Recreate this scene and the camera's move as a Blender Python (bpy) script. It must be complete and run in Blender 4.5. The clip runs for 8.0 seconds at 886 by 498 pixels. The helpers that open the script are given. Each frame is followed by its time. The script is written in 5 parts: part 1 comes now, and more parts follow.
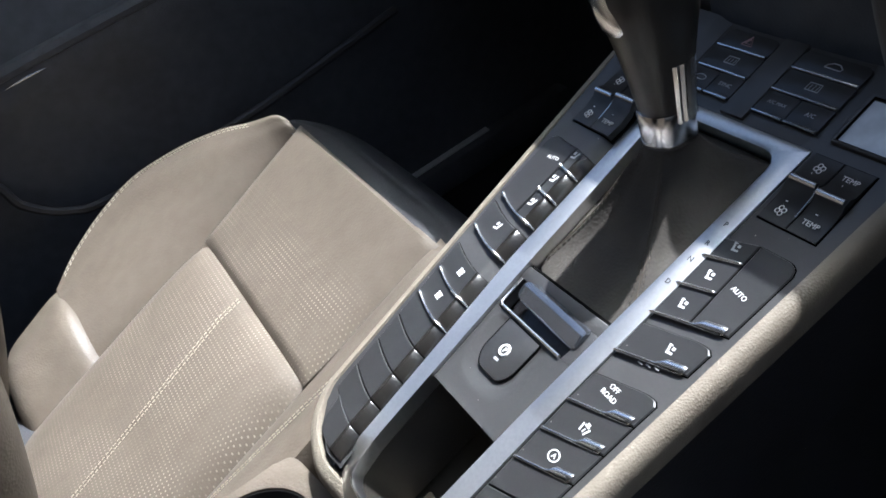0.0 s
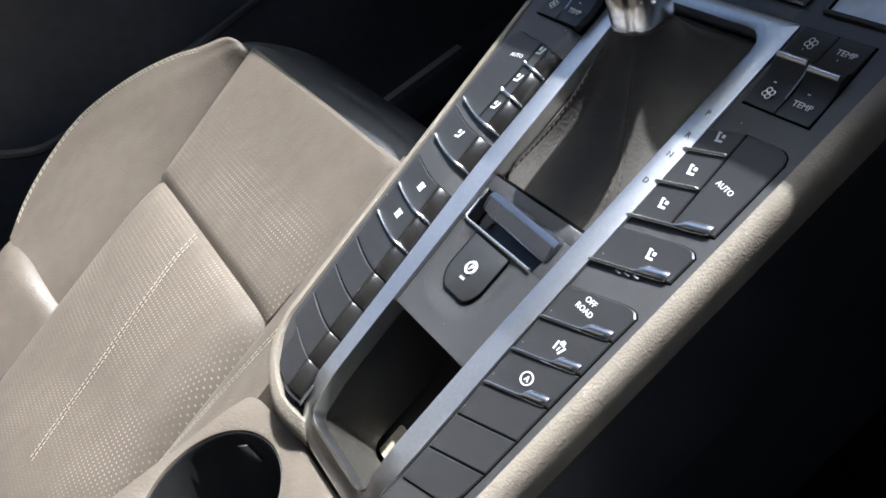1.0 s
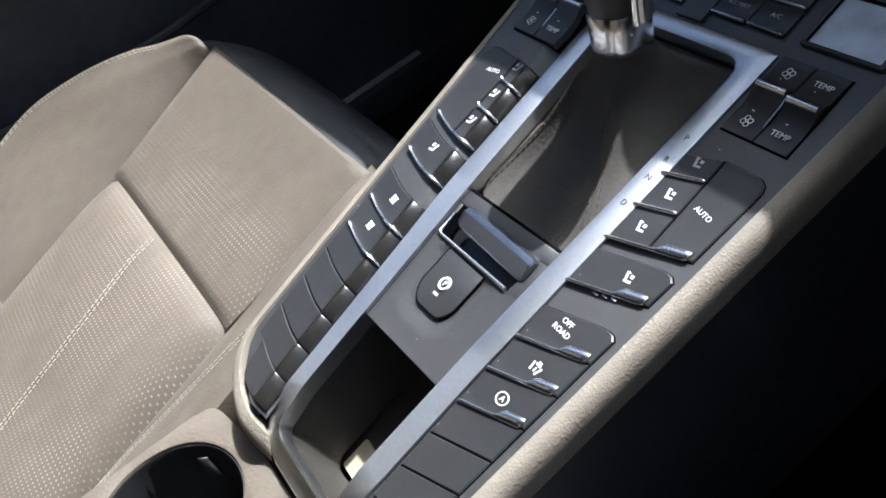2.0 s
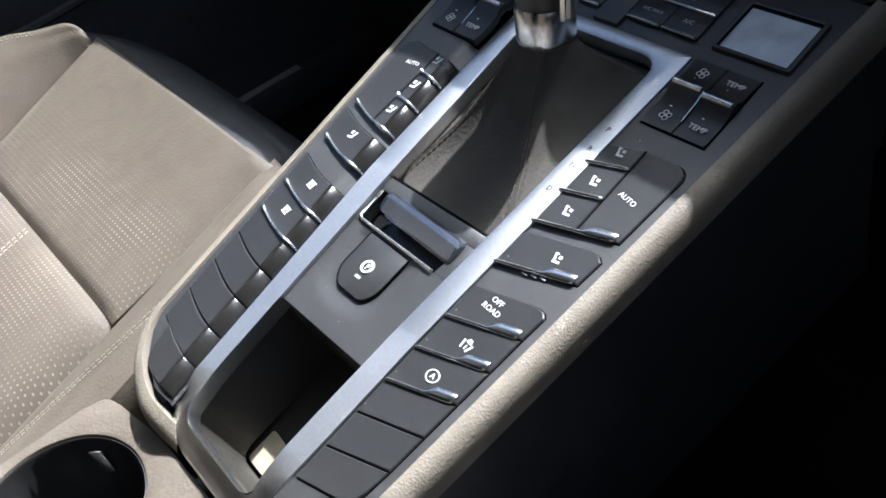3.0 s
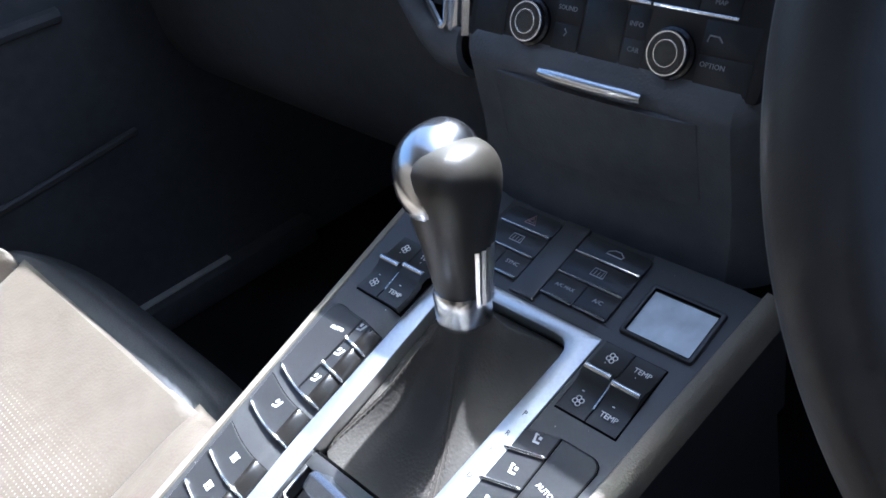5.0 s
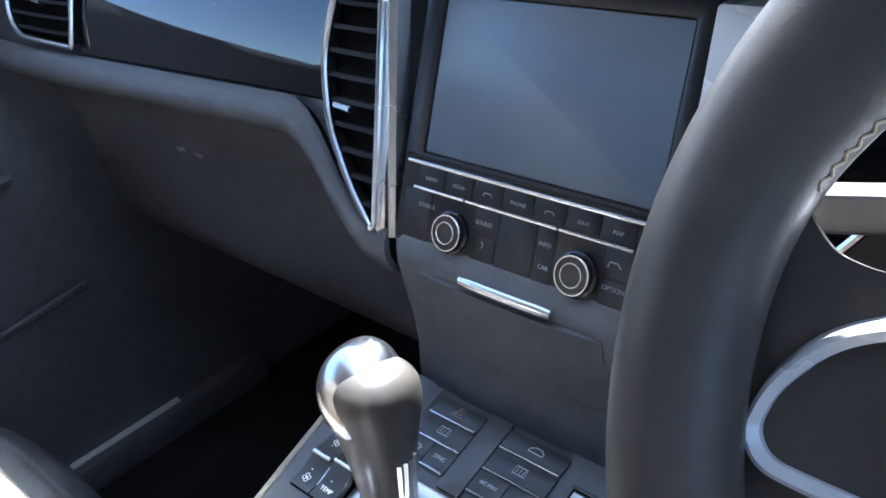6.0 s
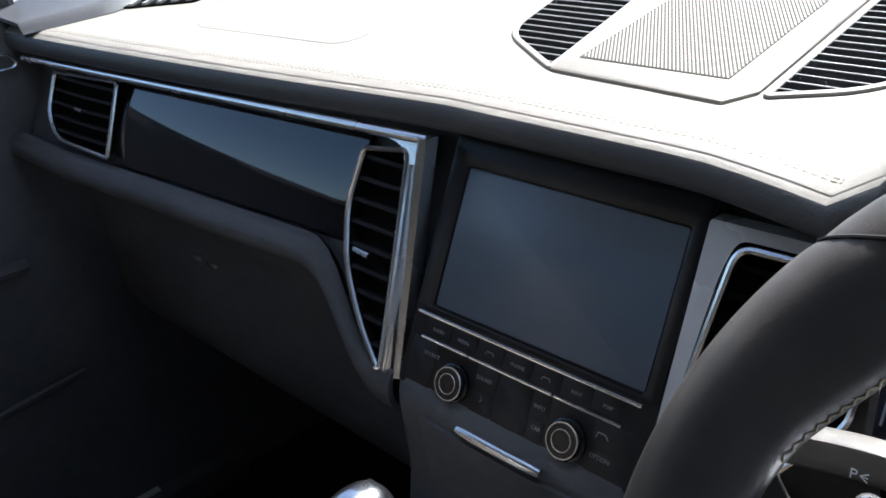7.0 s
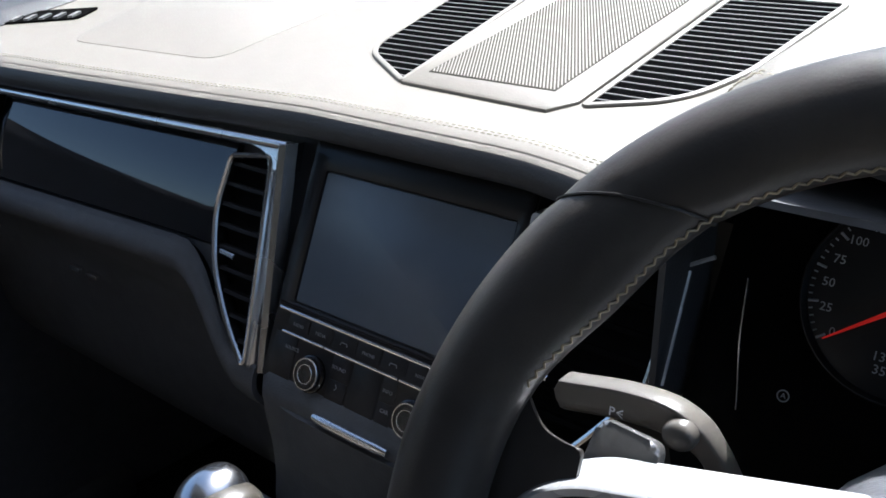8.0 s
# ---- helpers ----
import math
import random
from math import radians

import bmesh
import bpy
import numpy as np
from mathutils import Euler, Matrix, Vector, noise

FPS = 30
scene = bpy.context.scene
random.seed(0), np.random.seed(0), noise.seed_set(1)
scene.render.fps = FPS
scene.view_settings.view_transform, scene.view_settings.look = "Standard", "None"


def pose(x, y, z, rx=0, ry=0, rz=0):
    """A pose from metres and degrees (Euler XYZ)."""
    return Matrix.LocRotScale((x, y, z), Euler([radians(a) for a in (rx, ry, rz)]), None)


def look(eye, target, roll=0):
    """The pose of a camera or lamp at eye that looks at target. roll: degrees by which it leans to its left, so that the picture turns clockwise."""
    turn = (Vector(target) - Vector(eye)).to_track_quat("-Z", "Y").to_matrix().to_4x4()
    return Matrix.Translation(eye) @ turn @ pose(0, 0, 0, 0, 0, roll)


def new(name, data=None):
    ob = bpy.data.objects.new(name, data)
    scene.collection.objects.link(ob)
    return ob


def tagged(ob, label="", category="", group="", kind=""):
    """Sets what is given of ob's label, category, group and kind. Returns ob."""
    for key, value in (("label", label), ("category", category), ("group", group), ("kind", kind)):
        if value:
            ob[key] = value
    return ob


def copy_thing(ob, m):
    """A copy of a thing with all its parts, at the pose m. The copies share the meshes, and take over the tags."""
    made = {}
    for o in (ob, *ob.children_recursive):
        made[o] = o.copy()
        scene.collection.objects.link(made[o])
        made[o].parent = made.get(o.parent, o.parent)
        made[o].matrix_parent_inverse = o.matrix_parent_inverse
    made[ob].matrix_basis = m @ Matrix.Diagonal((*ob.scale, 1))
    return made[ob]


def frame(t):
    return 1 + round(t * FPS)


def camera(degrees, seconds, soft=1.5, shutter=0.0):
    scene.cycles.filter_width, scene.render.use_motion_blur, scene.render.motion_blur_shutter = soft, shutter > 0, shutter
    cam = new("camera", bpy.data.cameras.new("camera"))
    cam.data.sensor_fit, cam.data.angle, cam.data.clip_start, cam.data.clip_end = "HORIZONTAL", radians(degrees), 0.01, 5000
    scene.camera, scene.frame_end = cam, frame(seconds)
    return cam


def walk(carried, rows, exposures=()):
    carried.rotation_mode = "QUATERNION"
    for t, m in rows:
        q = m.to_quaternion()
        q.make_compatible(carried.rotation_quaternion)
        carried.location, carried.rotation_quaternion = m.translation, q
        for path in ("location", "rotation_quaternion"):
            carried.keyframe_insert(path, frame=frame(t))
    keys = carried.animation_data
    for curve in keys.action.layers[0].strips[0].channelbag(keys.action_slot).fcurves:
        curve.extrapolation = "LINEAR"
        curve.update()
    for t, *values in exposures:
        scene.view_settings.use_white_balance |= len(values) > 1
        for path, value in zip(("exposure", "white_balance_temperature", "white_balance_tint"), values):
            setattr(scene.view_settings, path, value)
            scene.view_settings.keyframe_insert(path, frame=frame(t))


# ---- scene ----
# ---------------------------------------------------------------- camera
cam = camera(52.8, 8.0, soft=1.6)
walk(cam, [
    (0.0, pose(0.3776, -0.0745, 0.8917, 51.07, 19.97, 59.38)),
    (0.5, pose(0.3516, -0.0655, 0.8501, 46.78, 22.05, 57.71)),
    (1.0, pose(0.3525, -0.0562, 0.8442, 45.96, 21.93, 56.73)),
    (1.5, pose(0.3416, -0.0496, 0.8487, 45.42, 22.23, 56.73)),
    (2.0, pose(0.3366, -0.0646, 0.8529, 45.48, 18.20, 55.10)),
    (2.2, pose(0.3449, -0.0640, 0.8464, 45.20, 16.26, 53.80)),
    (3.3, pose(0.3174, -0.1251, 0.8420, 46.67, 9.99, 47.44)),
    (3.5, pose(0.3160, -0.1195, 0.8614, 46.06, 12.52, 47.44)),
    (4.0, pose(0.3052, -0.1236, 0.8765, 48.13, 11.13, 46.09)),
    (4.2, pose(0.2903, -0.1273, 0.8942, 48.65, 8.99, 44.97)),
    (5.3, pose(0.3137, -0.0522, 0.9341, 55.82, 7.96, 44.84)),
    (5.5, pose(0.3164, -0.0473, 0.9607, 56.48, 8.03, 43.66)),
    (6.0, pose(0.3219, -0.0374, 0.9861, 59.86, 7.55, 42.87)),
    (6.5, pose(0.3235, -0.0341, 1.0162, 63.20, 6.61, 43.07)),
    (7.0, pose(0.3304, -0.0612, 1.0522, 65.46, 2.57, 44.31)),
    (7.5, pose(0.3888, -0.0832, 1.0612, 66.81, 0.99, 44.77)),
    (8.0, pose(0.3992, -0.0712, 1.0449, 67.58, 0.46, 39.30)),
], exposures=[(0.0, 1.32, 5800, 10), (1.0, 1.24, 5800, 10), (3.3, 1.25, 5750, 10), (4.2, 1.38, 5750, 10), (5.3, 2.55, 5250, 10), (5.5, 2.72, 5300, 10), (6.0, 3.42, 5500, 10), (6.5, 2.98, 5550, 10), (7.0, 1.8, 5900, 10), (7.5, 1.5, 5950, 10), (8.0, 1.45, 5900, 10)])

# ---------------------------------------------------------------- light
SUN_EL, SUN_AZ = radians(57.0), radians(-11)      # high sun ahead of the car
world = bpy.data.worlds.new("world")
scene.world = world
world.use_nodes = True
wn = world.node_tree
sky = wn.nodes.new("ShaderNodeTexSky")
sky.sky_type, sky.sun_disc = "NISHITA", False
sky.sun_elevation, sky.sun_rotation = SUN_EL, SUN_AZ
bg = next(n for n in wn.nodes if n.type == "BACKGROUND")
bg.inputs["Strength"].default_value = 0.07
wn.links.new(sky.outputs[0], bg.inputs["Color"])
sun_data = bpy.data.lights.new("sun", "SUN")
sun_data.energy, sun_data.angle, sun_data.color = 5.0, radians(0.55), (1.0, 0.965, 0.92)
sun = new("sun", sun_data)
sun_dir = Vector((math.sin(SUN_AZ) * math.cos(SUN_EL), math.cos(SUN_AZ) * math.cos(SUN_EL), math.sin(SUN_EL)))
sun.matrix_world = look(sun_dir * 30, (0, 0, 0))


# ---------------------------------------------------------------- materials
def material(name, color, rough=0.5, metal=0.0, noise_scale=60.0, vary=0.12, bump=0.15, bump_scale=None, dist=0.0006, coat=0.0, spec=0.5, stain=8.0, dust=0.0, wrinkle=0.0):
    """Principled surface with variation at two scales and fine relief."""
    m = bpy.data.materials.new(name)
    m.use_nodes = True
    nt = m.node_tree
    b = nt.nodes["Principled BSDF"]
    tc = nt.nodes.new("ShaderNodeTexCoord")
    big, fine = nt.nodes.new("ShaderNodeTexNoise"), nt.nodes.new("ShaderNodeTexNoise")
    big.inputs["Scale"].default_value, fine.inputs["Scale"].default_value = stain, noise_scale
    big.inputs["Detail"].default_value = fine.inputs["Detail"].default_value = 4
    add = nt.nodes.new("ShaderNodeMath")
    add.operation = "ADD"
    ramp = nt.nodes.new("ShaderNodeValToRGB")
    ramp.color_ramp.elements[0].position, ramp.color_ramp.elements[1].position = 0.35, 0.65
    ramp.color_ramp.elements[0].color = (*[c * (1 - vary) for c in color], 1)
    ramp.color_ramp.elements[1].color = (*[min(1, c * (1 + vary)) for c in color], 1)
    half = nt.nodes.new("ShaderNodeMath")
    half.operation, half.inputs[1].default_value = "MULTIPLY", 0.5
    L = nt.links.new
    for n in (big, fine):
        L(tc.outputs["Object"], n.inputs["Vector"])
    L(big.outputs["Fac"], add.inputs[0])
    L(fine.outputs["Fac"], add.inputs[1])
    L(add.outputs[0], half.inputs[0])
    L(half.outputs[0], ramp.inputs["Fac"])
    L(ramp.outputs["Color"], b.inputs["Base Color"])
    if dust:                                  # scattered pale flecks of dust
        v = nt.nodes.new("ShaderNodeTexVoronoi")
        v.inputs["Scale"].default_value = 110.0
        L(tc.outputs["Object"], v.inputs["Vector"])
        near, some, both, mix = (nt.nodes.new("ShaderNodeMath") for _ in range(3)), None, None, nt.nodes.new("ShaderNodeMix")
        near, some, both = near
        near.operation, near.inputs[1].default_value = "LESS_THAN", 0.045
        sep = nt.nodes.new("ShaderNodeSeparateColor")
        some.operation, some.inputs[1].default_value = "GREATER_THAN", 1 - dust
        both.operation = "MULTIPLY"
        L(v.outputs["Distance"], near.inputs[0])
        L(v.outputs["Color"], sep.inputs[0])
        L(sep.outputs[0], some.inputs[0])
        L(near.outputs[0], both.inputs[0])
        L(some.outputs[0], both.inputs[1])
        mix.data_type = "RGBA"
        L(both.outputs[0], mix.inputs["Factor"])
        L(ramp.outputs["Color"], mix.inputs["A"])
        mix.inputs["B"].default_value = (0.34, 0.32, 0.29, 1)
        L(mix.outputs["Result"], b.inputs["Base Color"])
    rr = nt.nodes.new("ShaderNodeMapRange")
    rr.inputs["To Min"].default_value, rr.inputs["To Max"].default_value = max(0.02, rough * 0.82), min(1, rough * 1.18)
    L(big.outputs["Fac"], rr.inputs["Value"])
    L(rr.outputs[0], b.inputs["Roughness"])
    b.inputs["Metallic"].default_value = metal
    b.inputs["Coat Weight"].default_value = coat
    b.inputs["Specular IOR Level"].default_value = spec
    if bump:
        bp = nt.nodes.new("ShaderNodeBump")
        bp.inputs["Strength"].default_value, bp.inputs["Distance"].default_value = bump, dist
        if bump_scale:
            v = nt.nodes.new("ShaderNodeTexVoronoi")
            v.inputs["Scale"].default_value = bump_scale
            L(tc.outputs["Object"], v.inputs["Vector"])
            if wrinkle:                       # soft undulation of stretched leather under the grain
                soft, mul = nt.nodes.new("ShaderNodeTexNoise"), nt.nodes.new("ShaderNodeMath")
                soft.inputs["Scale"].default_value, soft.inputs["Detail"].default_value, soft.inputs["Distortion"].default_value = 26.0, 2.0, 0.6
                mul.operation, mul.inputs[1].default_value = "MULTIPLY_ADD", wrinkle
                L(tc.outputs["Object"], soft.inputs["Vector"])
                L(soft.outputs["Fac"], mul.inputs[0])
                L(v.outputs["Distance"], mul.inputs[2])
                L(mul.outputs[0], bp.inputs["Height"])
            else:
                L(v.outputs["Distance"], bp.inputs["Height"])
        else:
            L(fine.outputs["Fac"], bp.inputs["Height"])
        L(bp.outputs["Normal"], b.inputs["Normal"])
    return m


def perforated(base, pitch=0.0046, until=None):
    """Copy of a leather with rows of small round perforations, ahead of y = until left smooth."""
    m = base.copy()
    m.name = base.name + ("_perforated" if until is None else "_part_perforated")
    nt = m.node_tree
    L = nt.links.new
    b = nt.nodes["Principled BSDF"]
    tc = next(n for n in nt.nodes if n.type == "TEX_COORD")
    sep = nt.nodes.new("ShaderNodeSeparateXYZ")
    L(tc.outputs["Object"], sep.inputs[0])

    def op(kind, a, c=None):
        n = nt.nodes.new("ShaderNodeMath")
        n.operation = kind
        for i, v in enumerate((a, c)):
            if v is None:
                continue
            if isinstance(v, (int, float)):
                n.inputs[i].default_value = v
            else:
                L(v, n.inputs[i])
        return n.outputs[0]

    gx = op("DIVIDE", sep.outputs["X"], pitch)
    gy = op("DIVIDE", sep.outputs["Y"], pitch)
    row = op("MULTIPLY", op("FLOOR", gy), 0.5)
    fx = op("SUBTRACT", op("FRACT", op("ADD", gx, row)), 0.5)
    fy = op("SUBTRACT", op("FRACT", gy), 0.5)
    d = op("SQRT", op("ADD", op("MULTIPLY", fx, fx), op("MULTIPLY", fy, fy)))
    hole = op("LESS_THAN", d, 0.17)
    if until is not None:
        hole = op("MULTIPLY", hole, op("MINIMUM", op("MAXIMUM", op("MULTIPLY", op("SUBTRACT", until, sep.outputs["Y"]), 25.0), 0.0), 1.0))
    mix = nt.nodes.new("ShaderNodeMix")
    mix.data_type = "RGBA"
    old = b.inputs["Base Color"].links[0].from_socket
    worn = nt.nodes.new("ShaderNodeTexNoise")     # dust fills the holes unevenly
    worn.inputs["Scale"].default_value, worn.inputs["Detail"].default_value = 14.0, 2
    L(tc.outputs["Object"], worn.inputs["Vector"])
    some = op("MULTIPLY", hole, op("MINIMUM", op("MAXIMUM", op("MULTIPLY", op("SUBTRACT", worn.outputs["Fac"], 0.36), 3.2), 0.22), 0.9))
    L(some, mix.inputs["Factor"])
    L(old, mix.inputs["A"])
    mix.inputs["B"].default_value = (0.30, 0.265, 0.22, 1)
    L(mix.outputs["Result"], b.inputs["Base Color"])
    return m


def plain(name, color, rough=0.4, metal=0.0, emit=0.0, spec=0.5):
    m = bpy.data.materials.new(name)
    m.use_nodes = True
    b = m.node_tree.nodes["Principled BSDF"]
    b.inputs["Base Color"].default_value = (*color, 1)
    b.inputs["Roughness"].default_value, b.inputs["Metallic"].default_value = rough, metal
    b.inputs["Specular IOR Level"].default_value = spec
    if emit:
        b.inputs["Emission Color"].default_value, b.inputs["Emission Strength"].default_value = (*color, 1), emit
    return m


BEIGE = material("beige_leather", (0.110, 0.0915, 0.071), 0.5, spec=0.3, wrinkle=4.0, bump=0.35, bump_scale=420, vary=0.09, dist=0.0005)
BEIGE_PERF = perforated(BEIGE)
BEIGE_HALF = perforated(BEIGE, until=0.015)
DASHTOP = material("beige_dash_leather", (0.165, 0.150, 0.125), 0.5, spec=0.5, bump=0.14, bump_scale=500, vary=0.05, dist=0.0004)
PAD = material("grained_pad_leather", (0.205, 0.180, 0.142), 0.5, spec=0.3, bump=0.4, bump_scale=760, vary=0.1, dist=0.0006)
DARK = material("black_grained_vinyl", (0.060, 0.063, 0.070), 0.55, bump=0.4, bump_scale=500, vary=0.2, dist=0.0004)
WHEEL = material("dark_wheel_leather", (0.036, 0.031, 0.027), 0.42, spec=0.38, bump=0.12, bump_scale=800, vary=0.15, dist=0.0003)
BOOT = material("boot_leather", (0.068, 0.063, 0.056), 0.6, spec=0.06, bump=0.5, bump_scale=500, vary=0.12, dist=0.0004)
CONSOLE = material("charcoal_satin_plastic", (0.034, 0.0335, 0.0335), 0.40, spec=0.7, dust=0.45, bump=0.08, noise_scale=900, vary=0.1, dist=0.0002)
BUTTON = material("black_button_plastic", (0.021, 0.021, 0.0215), 0.36, spec=0.5, dust=0.3, bump=0.06, noise_scale=900, vary=0.1, dist=0.0002)
PIANO = material("piano_black_lacquer", (0.006, 0.006, 0.007), 0.05, bump=0.0, vary=0.2, coat=1.0)
SURROUND = material("black_glass_surround", (0.007, 0.007, 0.008), 0.30, bump=0.0, vary=0.15, spec=0.4)
RADIOKEY = material("black_radio_key_plastic", (0.011, 0.011, 0.012), 0.42, bump=0.04, vary=0.2, spec=0.35, dist=0.0001)
GLOSS = material("glossy_black_plastic", (0.010, 0.010, 0.011), 0.22, bump=0.02, vary=0.2)
ALU = material("satin_aluminium", (0.80, 0.81, 0.82), 0.24, metal=1.0, bump=0.03, noise_scale=300, vary=0.05, dist=0.0001)
DARKCHROME = material("smoked_chrome", (0.24, 0.26, 0.30), 0.14, metal=0.9, bump=0.0, vary=0.05)
CHROME = material("polished_chrome", (0.94, 0.94, 0.94), 0.22, metal=1.0, bump=0.0, vary=0.03)
SATIN = material("satin_aluminium_rail", (0.67, 0.675, 0.67), 0.35, metal=1.0, bump=0.05, noise_scale=420, vary=0.08, dist=0.0001)
TRIM = material("bright_dash_trim", (0.94, 0.94, 0.94), 0.27, metal=1.0, bump=0.0, vary=0.04)
# black trim; on the dash roll it paints the shade of beige leather
ROLL = material("black_trim_and_roll_shade", (0.034, 0.034, 0.036), 0.5, bump=0.3, bump_scale=500, vary=0.1, dist=0.0004)
SILVER = material("silver_painted_trim", (0.50, 0.51, 0.52), 0.28, metal=0.3, bump=0.02, vary=0.05, dist=0.0001)
SILVERGREY = material("warm_grey_stalk_plastic", (0.105, 0.095, 0.083), 0.30, bump=0.05, vary=0.06, dist=0.0002)
CAPSILVER = material("polished_silver_cap", (0.80, 0.80, 0.81), 0.20, metal=1.0, bump=0.0, vary=0.03)
KNOB = material("knob_leather_taupe", (0.042, 0.037, 0.030), 0.34, bump=0.2, bump_scale=600, vary=0.1, dist=0.0002)
PADDLE = material("satin_grey_paddle_metal", (0.46, 0.45, 0.44), 0.26, metal=0.85, bump=0.02, vary=0.06, dist=0.0001)
# seat front leather, darkened to carry the shadow of the dashboard
SEATSHADE = material("painted_shade_seat_leather", (0.022, 0.023, 0.026), 0.55, spec=0.35, wrinkle=3.0, bump=0.3, bump_scale=420, vary=0.12, dist=0.0005)
# key plastic darkened on the flanks: paints the dark tray they reflect
KEYROLL = material("key_flank_painted_reflection", (0.017, 0.0155, 0.014), 0.24, spec=0.5, bump=0.0, vary=0.12)
BOOTSEAM = material("brown_gaiter_thread", (0.055, 0.045, 0.034), 0.7, bump=0.0, vary=0.1)
WHEELTHREAD = material("sand_wheel_thread", (0.30, 0.24, 0.16), 0.7, bump=0.0, vary=0.15)
THREAD = material("beige_thread", (0.45, 0.41, 0.33), 0.7, bump=0.0, vary=0.1)
ICON = plain("white_print", (0.85, 0.85, 0.84), 0.5)
RADIO_PRINT = plain("faint_grey_print", (0.20, 0.20, 0.21), 0.5)
ICON_DIM = plain("grey_print", (0.42, 0.43, 0.45), 0.5)
GAP = plain("joint_black", (0.004, 0.004, 0.004), 0.9, spec=0.0)
WELL = plain("vent_well_black", (0.008, 0.008, 0.008), 0.9, spec=0.0)
# near-black that paints the shade of a deep opening on a flat sheet
DEEP = plain("painted_vent_depth", (0.002, 0.002, 0.0022), 0.9, spec=0.0)
BED = plain("speaker_cloth_brown", (0.062, 0.058, 0.05), 0.95, spec=0.0)
RED = plain("red_needle", (0.55, 0.02, 0.015), 0.4, emit=0.12)
CARPET = material("black_carpet", (0.018, 0.018, 0.019), 0.95, spec=0.03, noise_scale=700, vary=0.4, bump=0.8, dist=0.003)
RUBBER = material("black_rubber", (0.006, 0.006, 0.006), 0.6, vary=0.2, bump=0.1)
BLADE = material("vent_blade_black", (0.006, 0.006, 0.007), 0.6, bump=0.1, vary=0.1, spec=0.2)
SILL = material("brushed_sill_aluminium", (0.55, 0.55, 0.54), 0.5, metal=0.4, vary=0.08, bump=0.05)
SLAT = material("pale_slat_plastic", (0.15, 0.145, 0.14), 0.6, vary=0.06, bump=0.1)
LINER = material("dark_headliner", (0.06, 0.06, 0.062), 0.9, noise_scale=500, vary=0.06, bump=0.3)
CONCRETE = material("pale_concrete", (0.42, 0.41, 0.39), 0.85, noise_scale=40, stain=0.8, vary=0.15, bump=0.4, dist=0.01)
GRASS = material("field_grass", (0.07, 0.12, 0.03), 0.9, noise_scale=30, stain=0.3, vary=0.35, bump=0.6, dist=0.03)
# blue-grey base paints the hazy reflection on the dark screen
SCREEN = material("display_glass_with_haze", (0.080, 0.098, 0.122), 0.26, bump=0.0, vary=0.03, stain=14)
# base colour raised to paint the sky reflected in the small display
LCD = material("lcd_with_sky_sheen", (0.62, 0.68, 0.74), 0.14, bump=0.0, vary=0.2, stain=30)
TRAYMAT = material("tray_rubber", (0.030, 0.027, 0.022), 0.55, vary=0.15, bump=0.15, noise_scale=500)
PAPER = material("cream_card", (0.36, 0.31, 0.225), 0.7, bump=0.1)
glass = bpy.data.materials.new("clear_glass")
glass.use_nodes = True
gb = glass.node_tree.nodes["Principled BSDF"]
gb.inputs["Transmission Weight"].default_value, gb.inputs["Roughness"].default_value, gb.inputs["IOR"].default_value = 1.0, 0.0, 1.08
gb.inputs["Base Color"].default_value = (0.76, 0.79, 0.79, 1)

# opaque black for unseen rear panes, added to cut the daylight inside
rear_pane = bpy.data.materials.new("opaque_rear_pane")
rear_pane.use_nodes = True
pb = rear_pane.node_tree.nodes["Principled BSDF"]
pb.inputs["Base Color"].default_value, pb.inputs["Roughness"].default_value = (0.006, 0.007, 0.008, 1), 0.05

# ---------------------------------------------------------------- plan and builders
UNIT, BASE = 0.87, Vector((0, 0, 0.5))        # metres to one plan unit, about this point
SCALE = Matrix.Translation(BASE) @ Matrix.Scale(UNIT, 4) @ Matrix.Translation(-BASE)
CON = pose(0, 0, 0.5, 15)                     # console top: x, along the slope, out of it
DASH = pose(0, 0.375, 0.759, 66)              # infotainment face: x, up it, out of it
TILTW = 27.3
WHL = pose(0.443, 0.172, 0.887, 90 - TILTW)   # steering wheel: x, up its plane, towards the driver
ORIGIN = {}


def thing(name, p, label, category, group="", m=None):
    """Empty at a plan point, which parents the parts of a thing."""
    p = Vector(p) if m is None else m @ Vector(p)
    ob = new(name)
    ob.empty_display_size = 0.02
    w = SCALE @ p
    ob.location = w
    ORIGIN[ob.name] = w
    return tagged(ob, label, category, group)


def mesh_of(name, bm, mat, smooth=True):
    me = bpy.data.meshes.new(name)
    bmesh.ops.recalc_face_normals(bm, faces=bm.faces[:])
    bm.to_mesh(me)
    bm.free()
    if smooth:
        me.polygons.foreach_set("use_smooth", [True] * len(me.polygons))
        me.set_sharp_from_angle(angle=radians(40 if smooth is True else smooth))
    for x in (mat if isinstance(mat, (list, tuple)) else [mat]):
        me.materials.append(x)
    return me


def part(name, bm, mat, parent, label="", m=None, smooth=True):
    """Links a bmesh given in plan coordinates as one mesh under a thing or a part."""
    bm.transform(SCALE if m is None else SCALE @ m)
    co = [v.co for v in bm.verts]
    c = sum(co, Vector()) / max(1, len(co))
    bm.transform(Matrix.Translation(-c))
    ob = new(name, mesh_of(name, bm, mat, smooth))
    ob.parent = parent
    ob.location = c - ORIGIN[parent.name]
    ORIGIN[ob.name] = c
    return tagged(ob, label)


def structure(name, bm, mat, label, category):
    bm.transform(SCALE)
    ob = new(name, mesh_of(name, bm, mat))
    ORIGIN[ob.name] = Vector()
    return tagged(ob, label, category, kind="structure")


